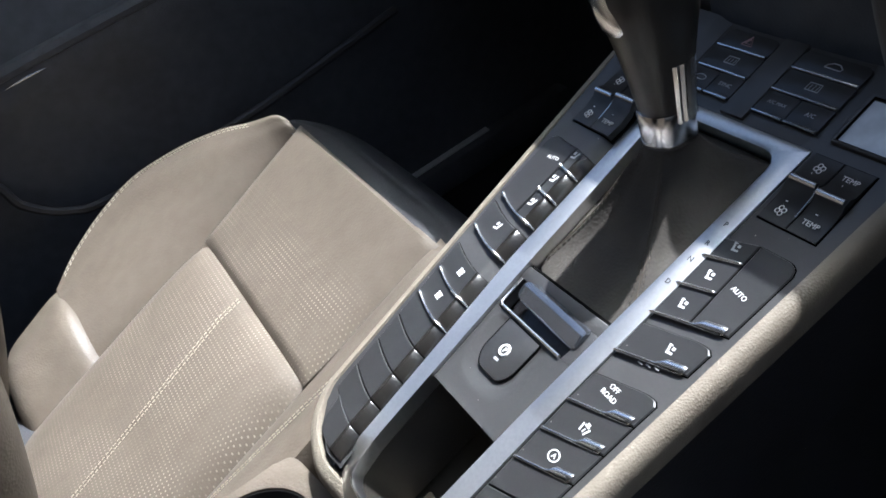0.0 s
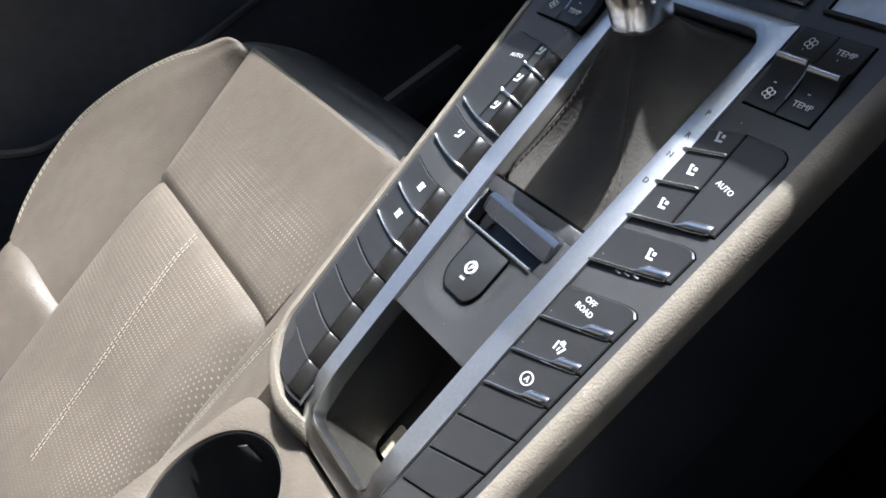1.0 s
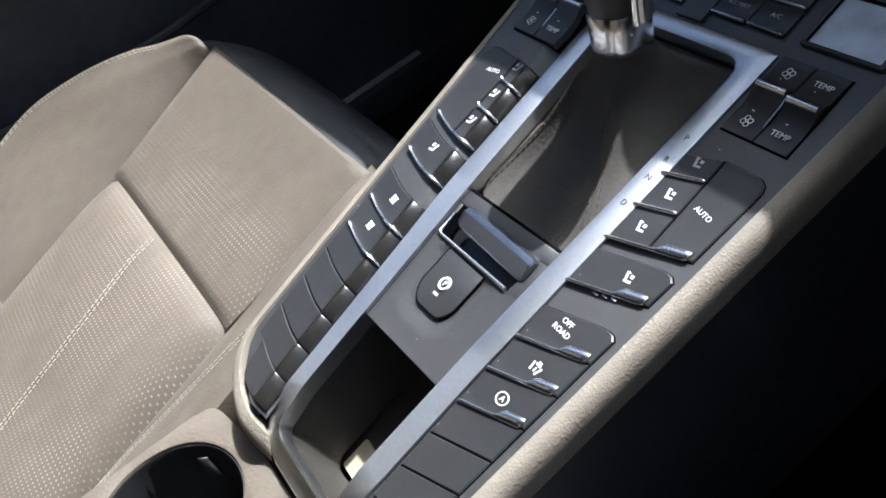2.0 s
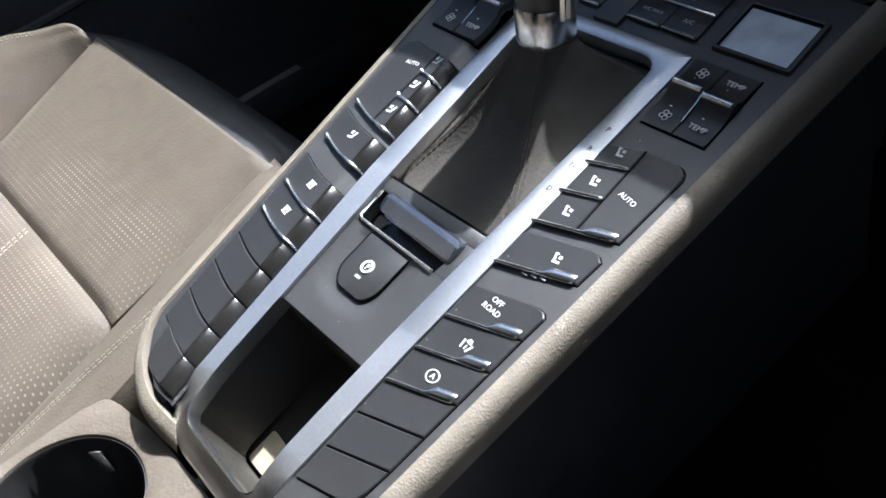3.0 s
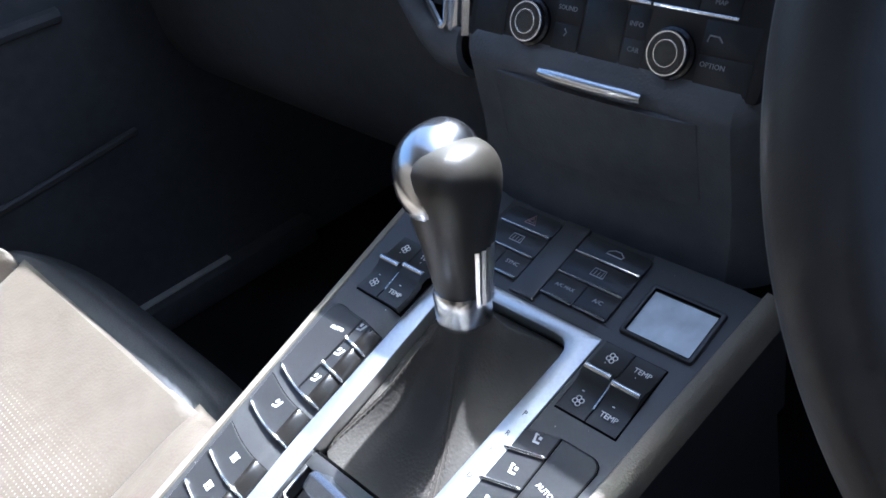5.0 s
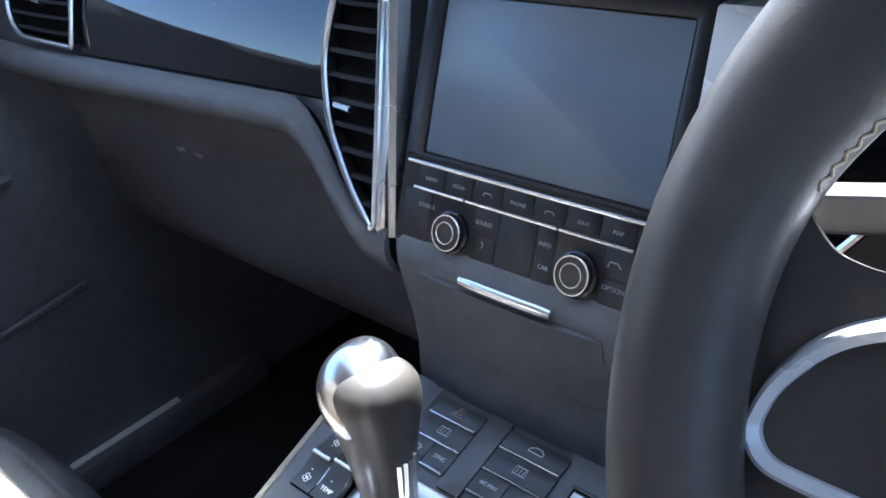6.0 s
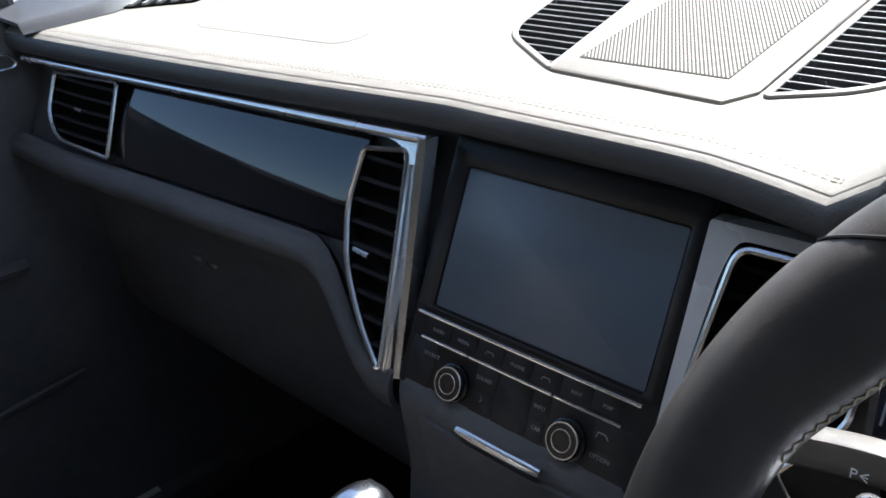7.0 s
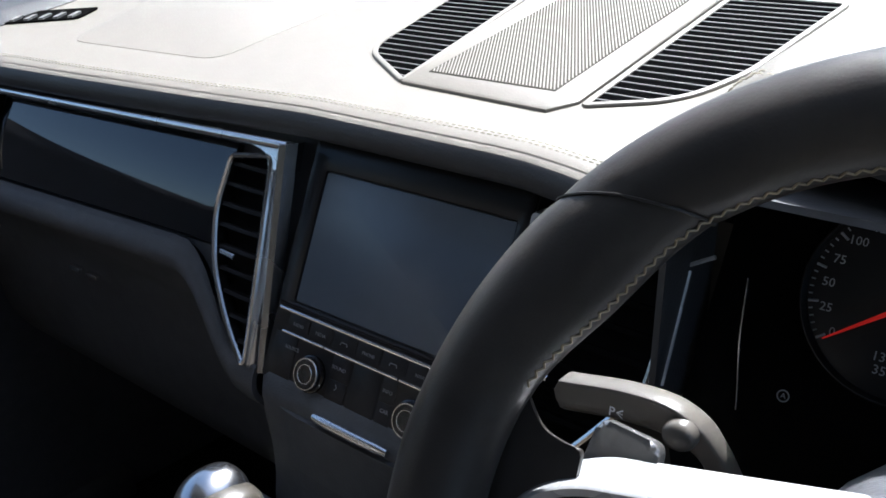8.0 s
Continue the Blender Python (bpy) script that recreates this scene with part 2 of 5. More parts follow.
def box(x0, x1, y0, y1, z0, z1, bevel=0.0, seg=2):
    bm = bmesh.new()
    bmesh.ops.create_cube(bm, size=1, matrix=Matrix.Translation(((x0 + x1) / 2, (y0 + y1) / 2, (z0 + z1) / 2)) @ Matrix.Diagonal((x1 - x0, y1 - y0, z1 - z0, 1)))
    if bevel:
        bmesh.ops.bevel(bm, geom=bm.edges[:], offset=bevel, segments=seg, affect="EDGES", profile=0.5)
    return bm


def prism(pts, h0, h1, bevel=0.0, seg=2):
    """Polygon in x, y, raised from h0 to h1, with a rounded upper edge."""
    bm = bmesh.new()
    lo = [bm.verts.new((*p, h0)) for p in pts]
    hi = [bm.verts.new((*p, h1)) for p in pts]
    n = len(pts)
    bm.faces.new(lo)
    top = bm.faces.new(hi)
    for i in range(n):
        bm.faces.new((lo[i], lo[(i + 1) % n], hi[(i + 1) % n], hi[i]))
    if bevel:
        bmesh.ops.bevel(bm, geom=list(top.edges), offset=bevel, segments=seg, affect="EDGES", profile=0.5)
    return bm


def loft(rings, closed=True, caps=True):
    """Skin through rings of equally many points."""
    bm = bmesh.new()
    rows = [[bm.verts.new(p) for p in r] for r in rings]
    n = len(rows[0])
    for a, b in zip(rows, rows[1:]):
        for i in range(n if closed else n - 1):
            j = (i + 1) % n
            bm.faces.new((a[i], a[j], b[j], b[i]))
    if caps and closed:
        bm.faces.new(rows[0])
        bm.faces.new(rows[-1])
    return bm


def tube(pts, r, sides=8, flat=1.0, closed=False, caps=True):
    """Round bar along a line; r is one radius or one for each point."""
    pts = [Vector(p) for p in pts]
    n = len(pts)
    rr = r if isinstance(r, (list, tuple)) else [r] * n
    rings, up = [], None
    for i, p in enumerate(pts):
        a, b = (pts[i - 1], pts[(i + 1) % n]) if closed else (pts[max(0, i - 1)], pts[min(n - 1, i + 1)])
        d = (b - a).normalized()
        if up is None:
            up = Vector((0, 0, 1)) if abs(d.z) < 0.9 else Vector((1, 0, 0))
        side = d.cross(up).normalized()
        up = side.cross(d).normalized()
        rings.append([p + rr[i] * (math.cos(k) * side + flat * math.sin(k) * up) for k in (2 * math.pi * j / sides for j in range(sides))])
    if closed:
        rings.append(rings[0])
        bm = loft(rings, caps=False)
        bmesh.ops.remove_doubles(bm, verts=bm.verts[:], dist=1e-7)
        return bm
    return loft(rings, caps=caps)


def lathe(profile, n=28):
    """Turned body about z from (radius, height) pairs."""
    return loft([[(r * math.cos(2 * math.pi * i / n), r * math.sin(2 * math.pi * i / n), h) for i in range(n)] for r, h in profile])


def ring(outer, inner, h0, h1, bevel=0.0008):
    """Flat frame between two outlines of equally many points."""
    bm = bmesh.new()
    n = len(outer)
    lo_o, hi_o = [bm.verts.new((*p, h0)) for p in outer], [bm.verts.new((*p, h1)) for p in outer]
    lo_i, hi_i = [bm.verts.new((*p, h0)) for p in inner], [bm.verts.new((*p, h1)) for p in inner]
    sharp = []
    for i in range(n):
        j = (i + 1) % n
        bm.faces.new((hi_o[i], hi_o[j], hi_i[j], hi_i[i]))
        bm.faces.new((lo_o[i], lo_i[i], lo_i[j], lo_o[j]))
        bm.faces.new((lo_o[i], lo_o[j], hi_o[j], hi_o[i]))
        bm.faces.new((lo_i[i], hi_i[i], hi_i[j], lo_i[j]))
        sharp += [bm.edges.get((hi_o[i], hi_o[j])), bm.edges.get((hi_i[i], hi_i[j]))]
    if bevel:
        bmesh.ops.bevel(bm, geom=sharp, offset=bevel, segments=2, affect="EDGES", profile=0.5)
    return bm


def rounded(pts, r, k=5):
    """Outline with rounded corners; r is one radius or one for each corner."""
    out, n = [], len(pts)
    for i in range(n):
        p, a, b = Vector(pts[i]), Vector(pts[i - 1]), Vector(pts[(i + 1) % n])
        q = r[i] if isinstance(r, (list, tuple)) else r
        u, v = (a - p), (b - p)
        q = min(q, u.length * 0.49, v.length * 0.49)
        s, e = p + u.normalized() * q, p + v.normalized() * q
        for j in range(k + 1):
            t = j / k
            out.append(tuple((1 - t) ** 2 * s + 2 * t * (1 - t) * p + t * t * e))
    return out


def patch(f, nu, nv, thick=None):
    """Sheet f(u, v), with an optional second face below it."""
    bm = bmesh.new()
    g = [[bm.verts.new(f(i / nu, j / nv)) for j in range(nv + 1)] for i in range(nu + 1)]
    for i in range(nu):
        for j in range(nv):
            bm.faces.new((g[i][j], g[i + 1][j], g[i + 1][j + 1], g[i][j + 1]))
    if thick:
        bm.normal_update()
        lo = [[bm.verts.new(q.co - q.normal * thick) for q in r] for r in g]
        for i in range(nu):
            for j in range(nv):
                bm.faces.new((lo[i][j], lo[i][j + 1], lo[i + 1][j + 1], lo[i + 1][j]))
        edge = [(i, 0) for i in range(nu)] + [(nu, j) for j in range(nv)] + [(i, nv) for i in range(nu, 0, -1)] + [(0, j) for j in range(nv, 0, -1)]
        for (a, b), (c, d) in zip(edge, edge[1:] + edge[:1]):
            bm.faces.new((g[a][b], lo[a][b], lo[c][d], g[c][d]))
    return bm


def spline(pts, n):
    """Smooth line through points (Catmull-Rom)."""
    P = [Vector(p) for p in pts]
    P = [2 * P[0] - P[1]] + P + [2 * P[-1] - P[-2]]
    out = []
    m = len(P) - 3
    for k in range(n + 1):
        x = min(k / n * m, m - 1e-9)
        i, t = int(x), x - int(x)
        a, b, c, d = P[i:i + 4]
        out.append(0.5 * ((2 * b) + (c - a) * t + (2 * a - 5 * b + 4 * c - d) * t * t + (3 * b - a - 3 * c + d) * t ** 3))
    return out


def words(text, size, x, y, h=0.0006, turn=0.0, depth=0.00015):
    """Lettering of the built-in font, centred on x, y."""
    cu = bpy.data.curves.new("lettering", "FONT")
    cu.body, cu.size, cu.extrude, cu.align_x, cu.align_y, cu.resolution_u = text, size, depth, "CENTER", "CENTER", 2
    ob = bpy.data.objects.new("lettering", cu)
    scene.collection.objects.link(ob)
    bpy.context.view_layer.update()
    me = bpy.data.meshes.new_from_object(ob.evaluated_get(bpy.context.evaluated_depsgraph_get()))
    bm = bmesh.new()
    bm.from_mesh(me)
    bpy.data.objects.remove(ob)
    bpy.data.curves.remove(cu)
    bpy.data.meshes.remove(me)
    bm.transform(pose(x, y, h, 0, 0, turn))
    return bm


def merge(*bms):
    """One bmesh out of several."""
    out = bmesh.new()
    for b in bms:
        me = bpy.data.meshes.new("tmp")
        b.to_mesh(me)
        b.free()
        out.from_mesh(me)
        bpy.data.meshes.remove(me)
    return out

def stitch(pts, gap=0.0055, r=0.0006):
    """Row of thread stitches along a line."""
    pts = [Vector(p) for p in pts]
    bms, run = [], 0.0
    for a, b in zip(pts, pts[1:]):
        d = (b - a)
        k = max(1, int(d.length / gap))
        for i in range(k):
            p, q = a + d * (i / k), a + d * ((i + 0.66) / k)
            bms.append(tube([p, (p + q) / 2 + Vector((0, 0, r * 0.8)), q], r, 4))
    return merge(*bms)


# ---------------------------------------------------------------- the shell of the car and the world outside
FLOOR = 0.06


def wall_strip(section, x0, x1, thick=0.012, n=1):
    """Sheet of a y, z section drawn from x0 to x1."""
    return patch(lambda u, v: (x0 + (x1 - x0) * u, *section[min(len(section) - 1, round(v * (len(section) - 1)))]), n, len(section) - 1, thick)


bm = bmesh.new()
bmesh.ops.create_grid(bm, x_segments=40, y_segments=40, size=400)
bm.transform(Matrix.Translation((0, 0, -0.45)))
structure("ground", bm, GRASS, "green grass field round the parked car", "ground")
bm = bmesh.new()
bmesh.ops.create_grid(bm, x_segments=40, y_segments=40, size=40)
bm.transform(Matrix.Translation((0, 0, -0.44)))
structure("pavement", bm, CONCRETE, "pale sunlit concrete forecourt under the car", "pavement")
structure("floor", box(-0.95, 0.95, -1.6, 1.05, FLOOR - 0.03, FLOOR, 0.004), CARPET, "black carpeted footwell floor of the car", "floor")
structure("wall_front", wall_strip([(1.02, FLOOR), (1.02, 0.55), (0.98, 0.8), (0.995, 1.047)], -0.95, 0.95, 0.03), CARPET, "black carpeted bulkhead behind the dashboard", "bulkhead")

# side doors: lower panel, armrest shelf and window opening
for side, xs in (("left", -1), ("right", 1)):
    sec = [(0.90, FLOOR), (0.91, 0.30), (0.885, 0.42), (0.875, 0.555), (0.852, 0.588), (0.852, 0.623), (0.870, 0.655), (0.88, 0.80), (0.87, 0.915), (0.885, 0.945), (0.915, 0.95)]
    rows = []
    for k in range(25):
        y = -1.45 + 2.42 * k / 24
        f = max(0.0, min(1.0, (y - 0.05) / 0.25))
        inner = [(xs * (q + (0.872 - q) * 0.92 * f if 0.84 < q < 0.885 else q), y, z) for q, z in sec]
        rows.append(inner + [(xs * 0.955, y, 0.95), (xs * 0.955, y, FLOOR)])
    bm = loft(rows)
    structure("door_panel_" + side, bm, DARK, "black leather-covered car door panel with armrest", "door panel")
    for name, a, b, w in (("pillar_front_", (xs * 0.985, 0.96, 0.97), (xs * 0.865, 0.06, 1.53), 0.026), ("pillar_middle_", (xs * 0.95, -0.48, 0.9), (xs * 0.86, -0.62, 1.52), 0.06)):
        bm = tube(spline([a, ((a[0] + b[0]) / 2 + xs * 0.042, (a[1] + b[1]) / 2, (a[2] + b[2]) / 2 + 0.02), b], 8), w, 10, 0.6)
        structure(name + side, bm, DARK, "dark trimmed roof pillar of the car", "pillar")
    bm = tube([(xs * 0.926, 0.400, 0.935), (xs * 0.921, 0.398, 0.975), (xs * 0.916, 0.396, 1.01)], 0.011, 8)
    structure("window_post_" + side, bm, ROLL, "black post at the front of the side window", "window post")
    bm = patch(lambda u, v: (xs * (0.945 - 0.080 * v), -0.52 + (1.40 - 0.85 * v) * u, 0.95 + 0.57 * v), 1, 4, 0.004)
    ob = structure("side_window_" + side, bm, glass, "clear front side window of the car", "window")
    ob.visible_shadow = False
    bm = patch(lambda u, v: (xs * (0.945 - 0.080 * v), -1.48 + 0.97 * u, 0.95 + 0.57 * v), 1, 4, 0.004)
    structure("rear_side_window_" + side, bm, rear_pane, "dark privacy glass of the rear door", "window")

bm = patch(lambda u, v: (-0.9 + 1.8 * u + (0.5 - u) * 0.09 * v, 0.98 - 0.93 * v - 0.05 * (2 * u - 1) ** 2, 1.03 + 0.50 * v), 8, 6, 0.005)
ob = structure("windscreen", bm, glass, "clear windscreen above the dashboard", "windscreen")
ob.visible_shadow = False
structure("roof", patch(lambda u, v: (-0.87 + 1.74 * u, -1.5 + 1.56 * v, 1.545 - 0.05 * (2 * u - 1) ** 2 - 0.05 * (1 - v) ** 2), 8, 6, 0.03), LINER, "dark fabric headliner under the roof", "roof")
structure("wall_rear", wall_strip([(-1.5, FLOOR), (-1.5, 0.95)], -0.95, 0.95, 0.03), CARPET, "dark rear seat wall", "wall")
structure("rear_window", wall_strip([(-1.5, 0.95), (-1.48, 1.5)], -0.9, 0.9, 0.005), rear_pane, "dark privacy glass of the rear window", "window")

for xs, side in ((-1, "left"), (1, "right")):
    structure("sill_" + side, box(min(xs * 0.87, xs * 0.95), max(xs * 0.87, xs * 0.95), -1.4, 0.62, FLOOR, 0.112, 0.006), DARK, "black door sill", "sill")
structure("sill_strip", box(-0.905, -0.889, 0.245, 0.45, 0.1125, 0.1165, 0.001), SILL, "narrow aluminium strip on the door sill", "trim")
pull = thing("door_pull", (-0.84, -0.16, 0.615), "aluminium door pull on the black armrest", "door handle")
part("bar", tube(spline([(-0.862, -0.26, 0.592), (-0.858, -0.19, 0.603), (-0.858, -0.13, 0.603), (-0.864, -0.09, 0.597)], 12), 0.006, 8), ALU, pull)
part("armrest_edge", tube(spline([(-0.861, -0.5, 0.620), (-0.856, -0.2, 0.622), (-0.856, 0.1, 0.618), (-0.866, 0.32, 0.612)], 20), 0.011, 8), DARK, pull, "rounded armrest edge")
grip = thing("door_release", (-0.866, 0.32, 0.895), "chrome inside door handle on the black door panel", "door release")
loop = rounded([(0.24, 0.883), (0.366, 0.886), (0.374, 0.892), (0.362, 0.905), (0.24, 0.903)], 0.005, 4)
part("surround", tube([(-0.864, y, z) for y, z in loop], 0.0026, 8, closed=True), CHROME, grip, "chrome handle surround")
part("lever", loft([[(x, y, z) for y, z in ((0.255, 0.889), (0.345, 0.889), (0.352, 0.893), (0.345, 0.898), (0.255, 0.898))] for x in (-0.875, -0.861)]), SILVERGREY, grip, "dark metal release lever")
pock = thing("door_pocket", (-0.86, -0.1, 0.40), "black bottle pocket low in the door", "door pocket")
part("lip", tube(spline([(-0.868, -0.42, 0.47), (-0.862, -0.29, 0.50), (-0.852, -0.265, 0.455), (-0.848, -0.22, 0.415), (-0.846, -0.15, 0.398), (-0.846, 0.1, 0.40), (-0.855, 0.36, 0.42)], 40), 0.007, 8), ROLL, pock)

# ---------------------------------------------------------------- dashboard
dash = thing("dashboard", (0, 0.5, 0.7), "beige leather-topped car dashboard with black lower half", "dashboard")
TOP = 0.2                                     # rise of the dash top towards the windscreen


def ease(t):
    t = max(0.0, min(1.0, t))
    return t * t * (3 - 2 * t)


def hood(x):
    """Rise of the top over the instruments."""
    return 0.088 * ease((x - 0.20) / 0.09) * ease((0.70 - x) / 0.09)


def top_z(y):
    return 0.945 + TOP * (y - 0.42) - 0.35 * max(0.0, y - 0.80) ** 2


def edge_y(x):
    """Front edge of the padded top, seen from above."""
    return 0.427 - 0.10 * max(0.0, -x - 0.12) * (1 - 0.35 * max(0.0, -x - 0.12)) - min(0.08, 0.45 * max(0.0, x - 0.10) ** 1.4)


def face_y(x, z):
    """Face of the instrument panel at x, z."""
    return 0.366 + 0.40 * (z - 0.712) - 0.03 * max(0.0, min(1.2, (-x - 0.23) / 0.41))


ROLL_SEC = spline([(0.018, 0.9140, 0), (0.007, 0.9152, 0), (-0.0005, 0.9185, 0), (-0.003, 0.9255, 0), (-0.0025, 0.9325, 0), (0.0005, 0.9385, 0), (0.0065, 0.9425, 0), (0.012, 0.9440, 0)], 18)


def roll_sheet(u, v):
    x = -0.92 + 1.84 * u
    e = edge_y(x)
    y, z = ROLL_SEC[round(v * 18)][:2]
    return (x, e + y, z + top_z(e) - 0.9434 + hood(x))


def top_sheet(u, v):
    x = -0.92 + 1.84 * u
    e = edge_y(x)
    y = e + 0.0065 + (1.0 - e) * v ** 1.3
    return (x, y, top_z(y) + 0.0006 - 0.0022 * max(0.0, 1 - v / 0.03) + hood(x) * (1 - ease((v - 0.15) / 0.5)))


part("top_pad", patch(top_sheet, 64, 40), DASHTOP, dash, "padded beige leather dash top")
# one beige roll: its shaded lower part is coloured black, the lit crown beige
part("front_roll", patch(lambda u, v: roll_sheet(u, v * 13 / 18), 64, 13), ROLL, dash, "dark leather roll along the front edge")
part("roll_crown", patch(lambda u, v: roll_sheet(u, (13 + 5 * v) / 18), 64, 5), DASHTOP, dash, "beige leather crown of the front roll")
# twin seam along the padded edge
for off in (0.0165, 0.0205):
    tagged(part("stitching", stitch([(x, edge_y(x) + off, top_z(edge_y(x) + off) + 0.0004 + hood(x)) for x in (-0.88 + 1.5 * i / 120 for i in range(121))]), THREAD, dash, "beige double stitching"), kind="stuff")
# airbag cover outline in the passenger's top
hatch = rounded([(-0.565, 0.466), (-0.305, 0.482), (-0.30, 0.70), (-0.62, 0.64)], 0.03)
part("airbag_cover", loft([[(x, y, top_z(y) - 0.001) for x, y in hatch], [(x, y, top_z(y) + 0.0010) for x, y in hatch], [(-0.44 + (x + 0.44) * 0.985, 0.57 + (y - 0.57) * 0.98, top_z(y) + 0.0017) for x, y in hatch]]), DASHTOP, dash, "faintly outlined beige airbag cover")

# dark channel between the dash top and the door
def channel(u, v):
    y = 0.372 + 0.36 * v
    xb = -0.808 + 0.70 * min(y - 0.372, 0.095)
    x = xb + (-0.925 - xb) * u
    return (x, y, top_z(y) - 0.004 + 0.010 * ease(u / 0.12) + 0.006 * u)


part("door_channel", patch(channel, 16, 24, 0.006), ROLL, dash, "dark plastic channel beside the door")

# lower dash: ledge, glovebox slope, centre stack
LOWER = [(-0.005, 0.800), (-0.016, 0.797), (-0.024, 0.786), (-0.022, 0.772), (-0.005, 0.758)]


def ledge_drop(x):
    """How far the ledge has swung down round the foot of the vent."""
    return 0.085 * ease((x + 0.27) / 0.12)


def lower_sheet(u, v):
    x = -0.92 + 0.79 * u
    drop = ledge_drop(x)
    sec = [(face_y(x, 0.80 - drop) + a * (1 - 5.5 * drop), b - drop) for a, b in LOWER] + [(0.405 - 0.3 * drop, 0.735 - 0.8 * drop), (0.43, 0.70 - 0.55 * drop), (0.443, 0.655 - 0.25 * drop), (0.452, 0.58), (0.47, 0.50), (0.53, 0.43), (0.64, 0.40)]
    y, z, _ = spline([(*q, 0) for q in sec], 44)[round(v * 44)]
    return (x, y, z)


part("lower_panel", patch(lower_sheet, 48, 44, -0.006), DARK, dash, "black glovebox side of the dashboard")
for a, b in ((-0.600, -0.575), (-0.560, -0.535)):
    part("glovebox_latch", box(a, b, 0.4335, 0.444, 0.661, 0.668, 0.0015), CHROME, dash, "small metal glovebox latch")
part("face_panel", patch(lambda u, v: (-0.90 + 0.775 * u, face_y(-0.90 + 0.775 * u, 0.79 + 0.135 * v) + 0.012, 0.79 + 0.135 * v), 24, 4, 0.01), DARK, dash)
part("face_foot", patch(lambda u, v: (-0.29 + 0.160 * u, face_y(-0.29 + 0.160 * u, 0.79 - ledge_drop(-0.29 + 0.160 * u) * (1 - v)) + 0.007, 0.79 - ledge_drop(-0.29 + 0.160 * u) * (1 - v) + 0.006 * v), 16, 3, 0.006), DARK, dash)
part("driver_panel", patch(lambda u, v: (0.125 + 0.8 * u, 0.456 - 0.02 * u, 0.62 + 0.30 * v), 8, 4, 0.01), ROLL, dash, "black driver side panel behind the wheel")
part("knee_panel", patch(lambda u, v: (0.13 + 0.79 * u, 0.40 + 0.10 * v, 0.68 - 0.26 * v), 8, 4, -0.01), DARK, dash)

# piano lacquer inlay with recessed slot and chrome line above
def inlay(u, v):
    x = -0.626 + 0.400 * u
    z = 0.799 + 0.090 * v + 0.004 * u * v
    return (x, face_y(x, z) - 0.002 + 0.004 * (2 * v - 1) ** 2, z)


part("lacquer_inlay", patch(inlay, 40, 14, 0.008), PIANO, dash, "piano black lacquered inlay")
part("slot_lip", tube([(x, face_y(x, 0.897) + 0.001, 0.897) for x in (-0.64 + 0.42 * i / 20 for i in range(21))], 0.0032, 8), GLOSS, dash)
line = [(-0.845 + 0.715 * i / 30, 0, 0) for i in range(31)]
line = [(x, 0.4205 - 0.060 * max(0.0, -x - 0.12), 0.900 + 0.0115 * (x + 0.845) / 0.715) for x, _, _ in line]
part("chrome_line", tube(line, 0.0050, 12, 0.9), TRIM, dash, "bright aluminium trim line")


def upright(xs, dy=0.0):
    """Aluminium blade beside the centre stack, wider at its top."""
    rows = []
    for k in range(13):
        t = k / 12
        y, z = 0.364 + dy + 0.051 * t, 0.710 + 0.204 * t
        w = 0.0072 + 0.001 * t
        cx = xs * (0.1275 + 0.0030 * t)
        rows.append([(cx + xs * w, y + 0.012, z), (cx + xs * w * 0.7, y - 0.001, z), (cx + xs * w * 0.1, y - 0.004, z), (cx - xs * w * 0.55, y - 0.001, z), (cx - xs * w * 0.7, y + 0.012, z)])
    return loft(rows)


part("upright_trim", upright(-1), TRIM, dash, "bright aluminium upright trim")
strip = []
for k in range(13):
    t = k / 12
    z, xl, xr = 0.714 + 0.190 * t, -0.1405 - 0.0215 * t, -0.1345 - 0.0040 * t
    y = face_y(-0.15, z) - 0.0095
    strip.append([(xl, y + 0.009, z), (xl, y + 0.0006, z), (xl + 0.0012, y, z), (xr, y - 0.0012, z), (xr, y + 0.009, z)])
part("vent_trim", loft(strip), TRIM, dash, "bright aluminium strip beside the vent")
gusset = [(-0.1365, 0.9085), (-0.215, 0.9035), (-0.195, 0.9005), (-0.180, 0.8985), (-0.1690, 0.8945), (-0.1645, 0.8840), (-0.1345, 0.884)]
part("trim_corner", loft([[(x, face_y(x, z) - 0.009 + d, z) for x, z in gusset] for d in (0.010, -0.001, -0.0025)]), TRIM, dash, "bright rounded trim corner")


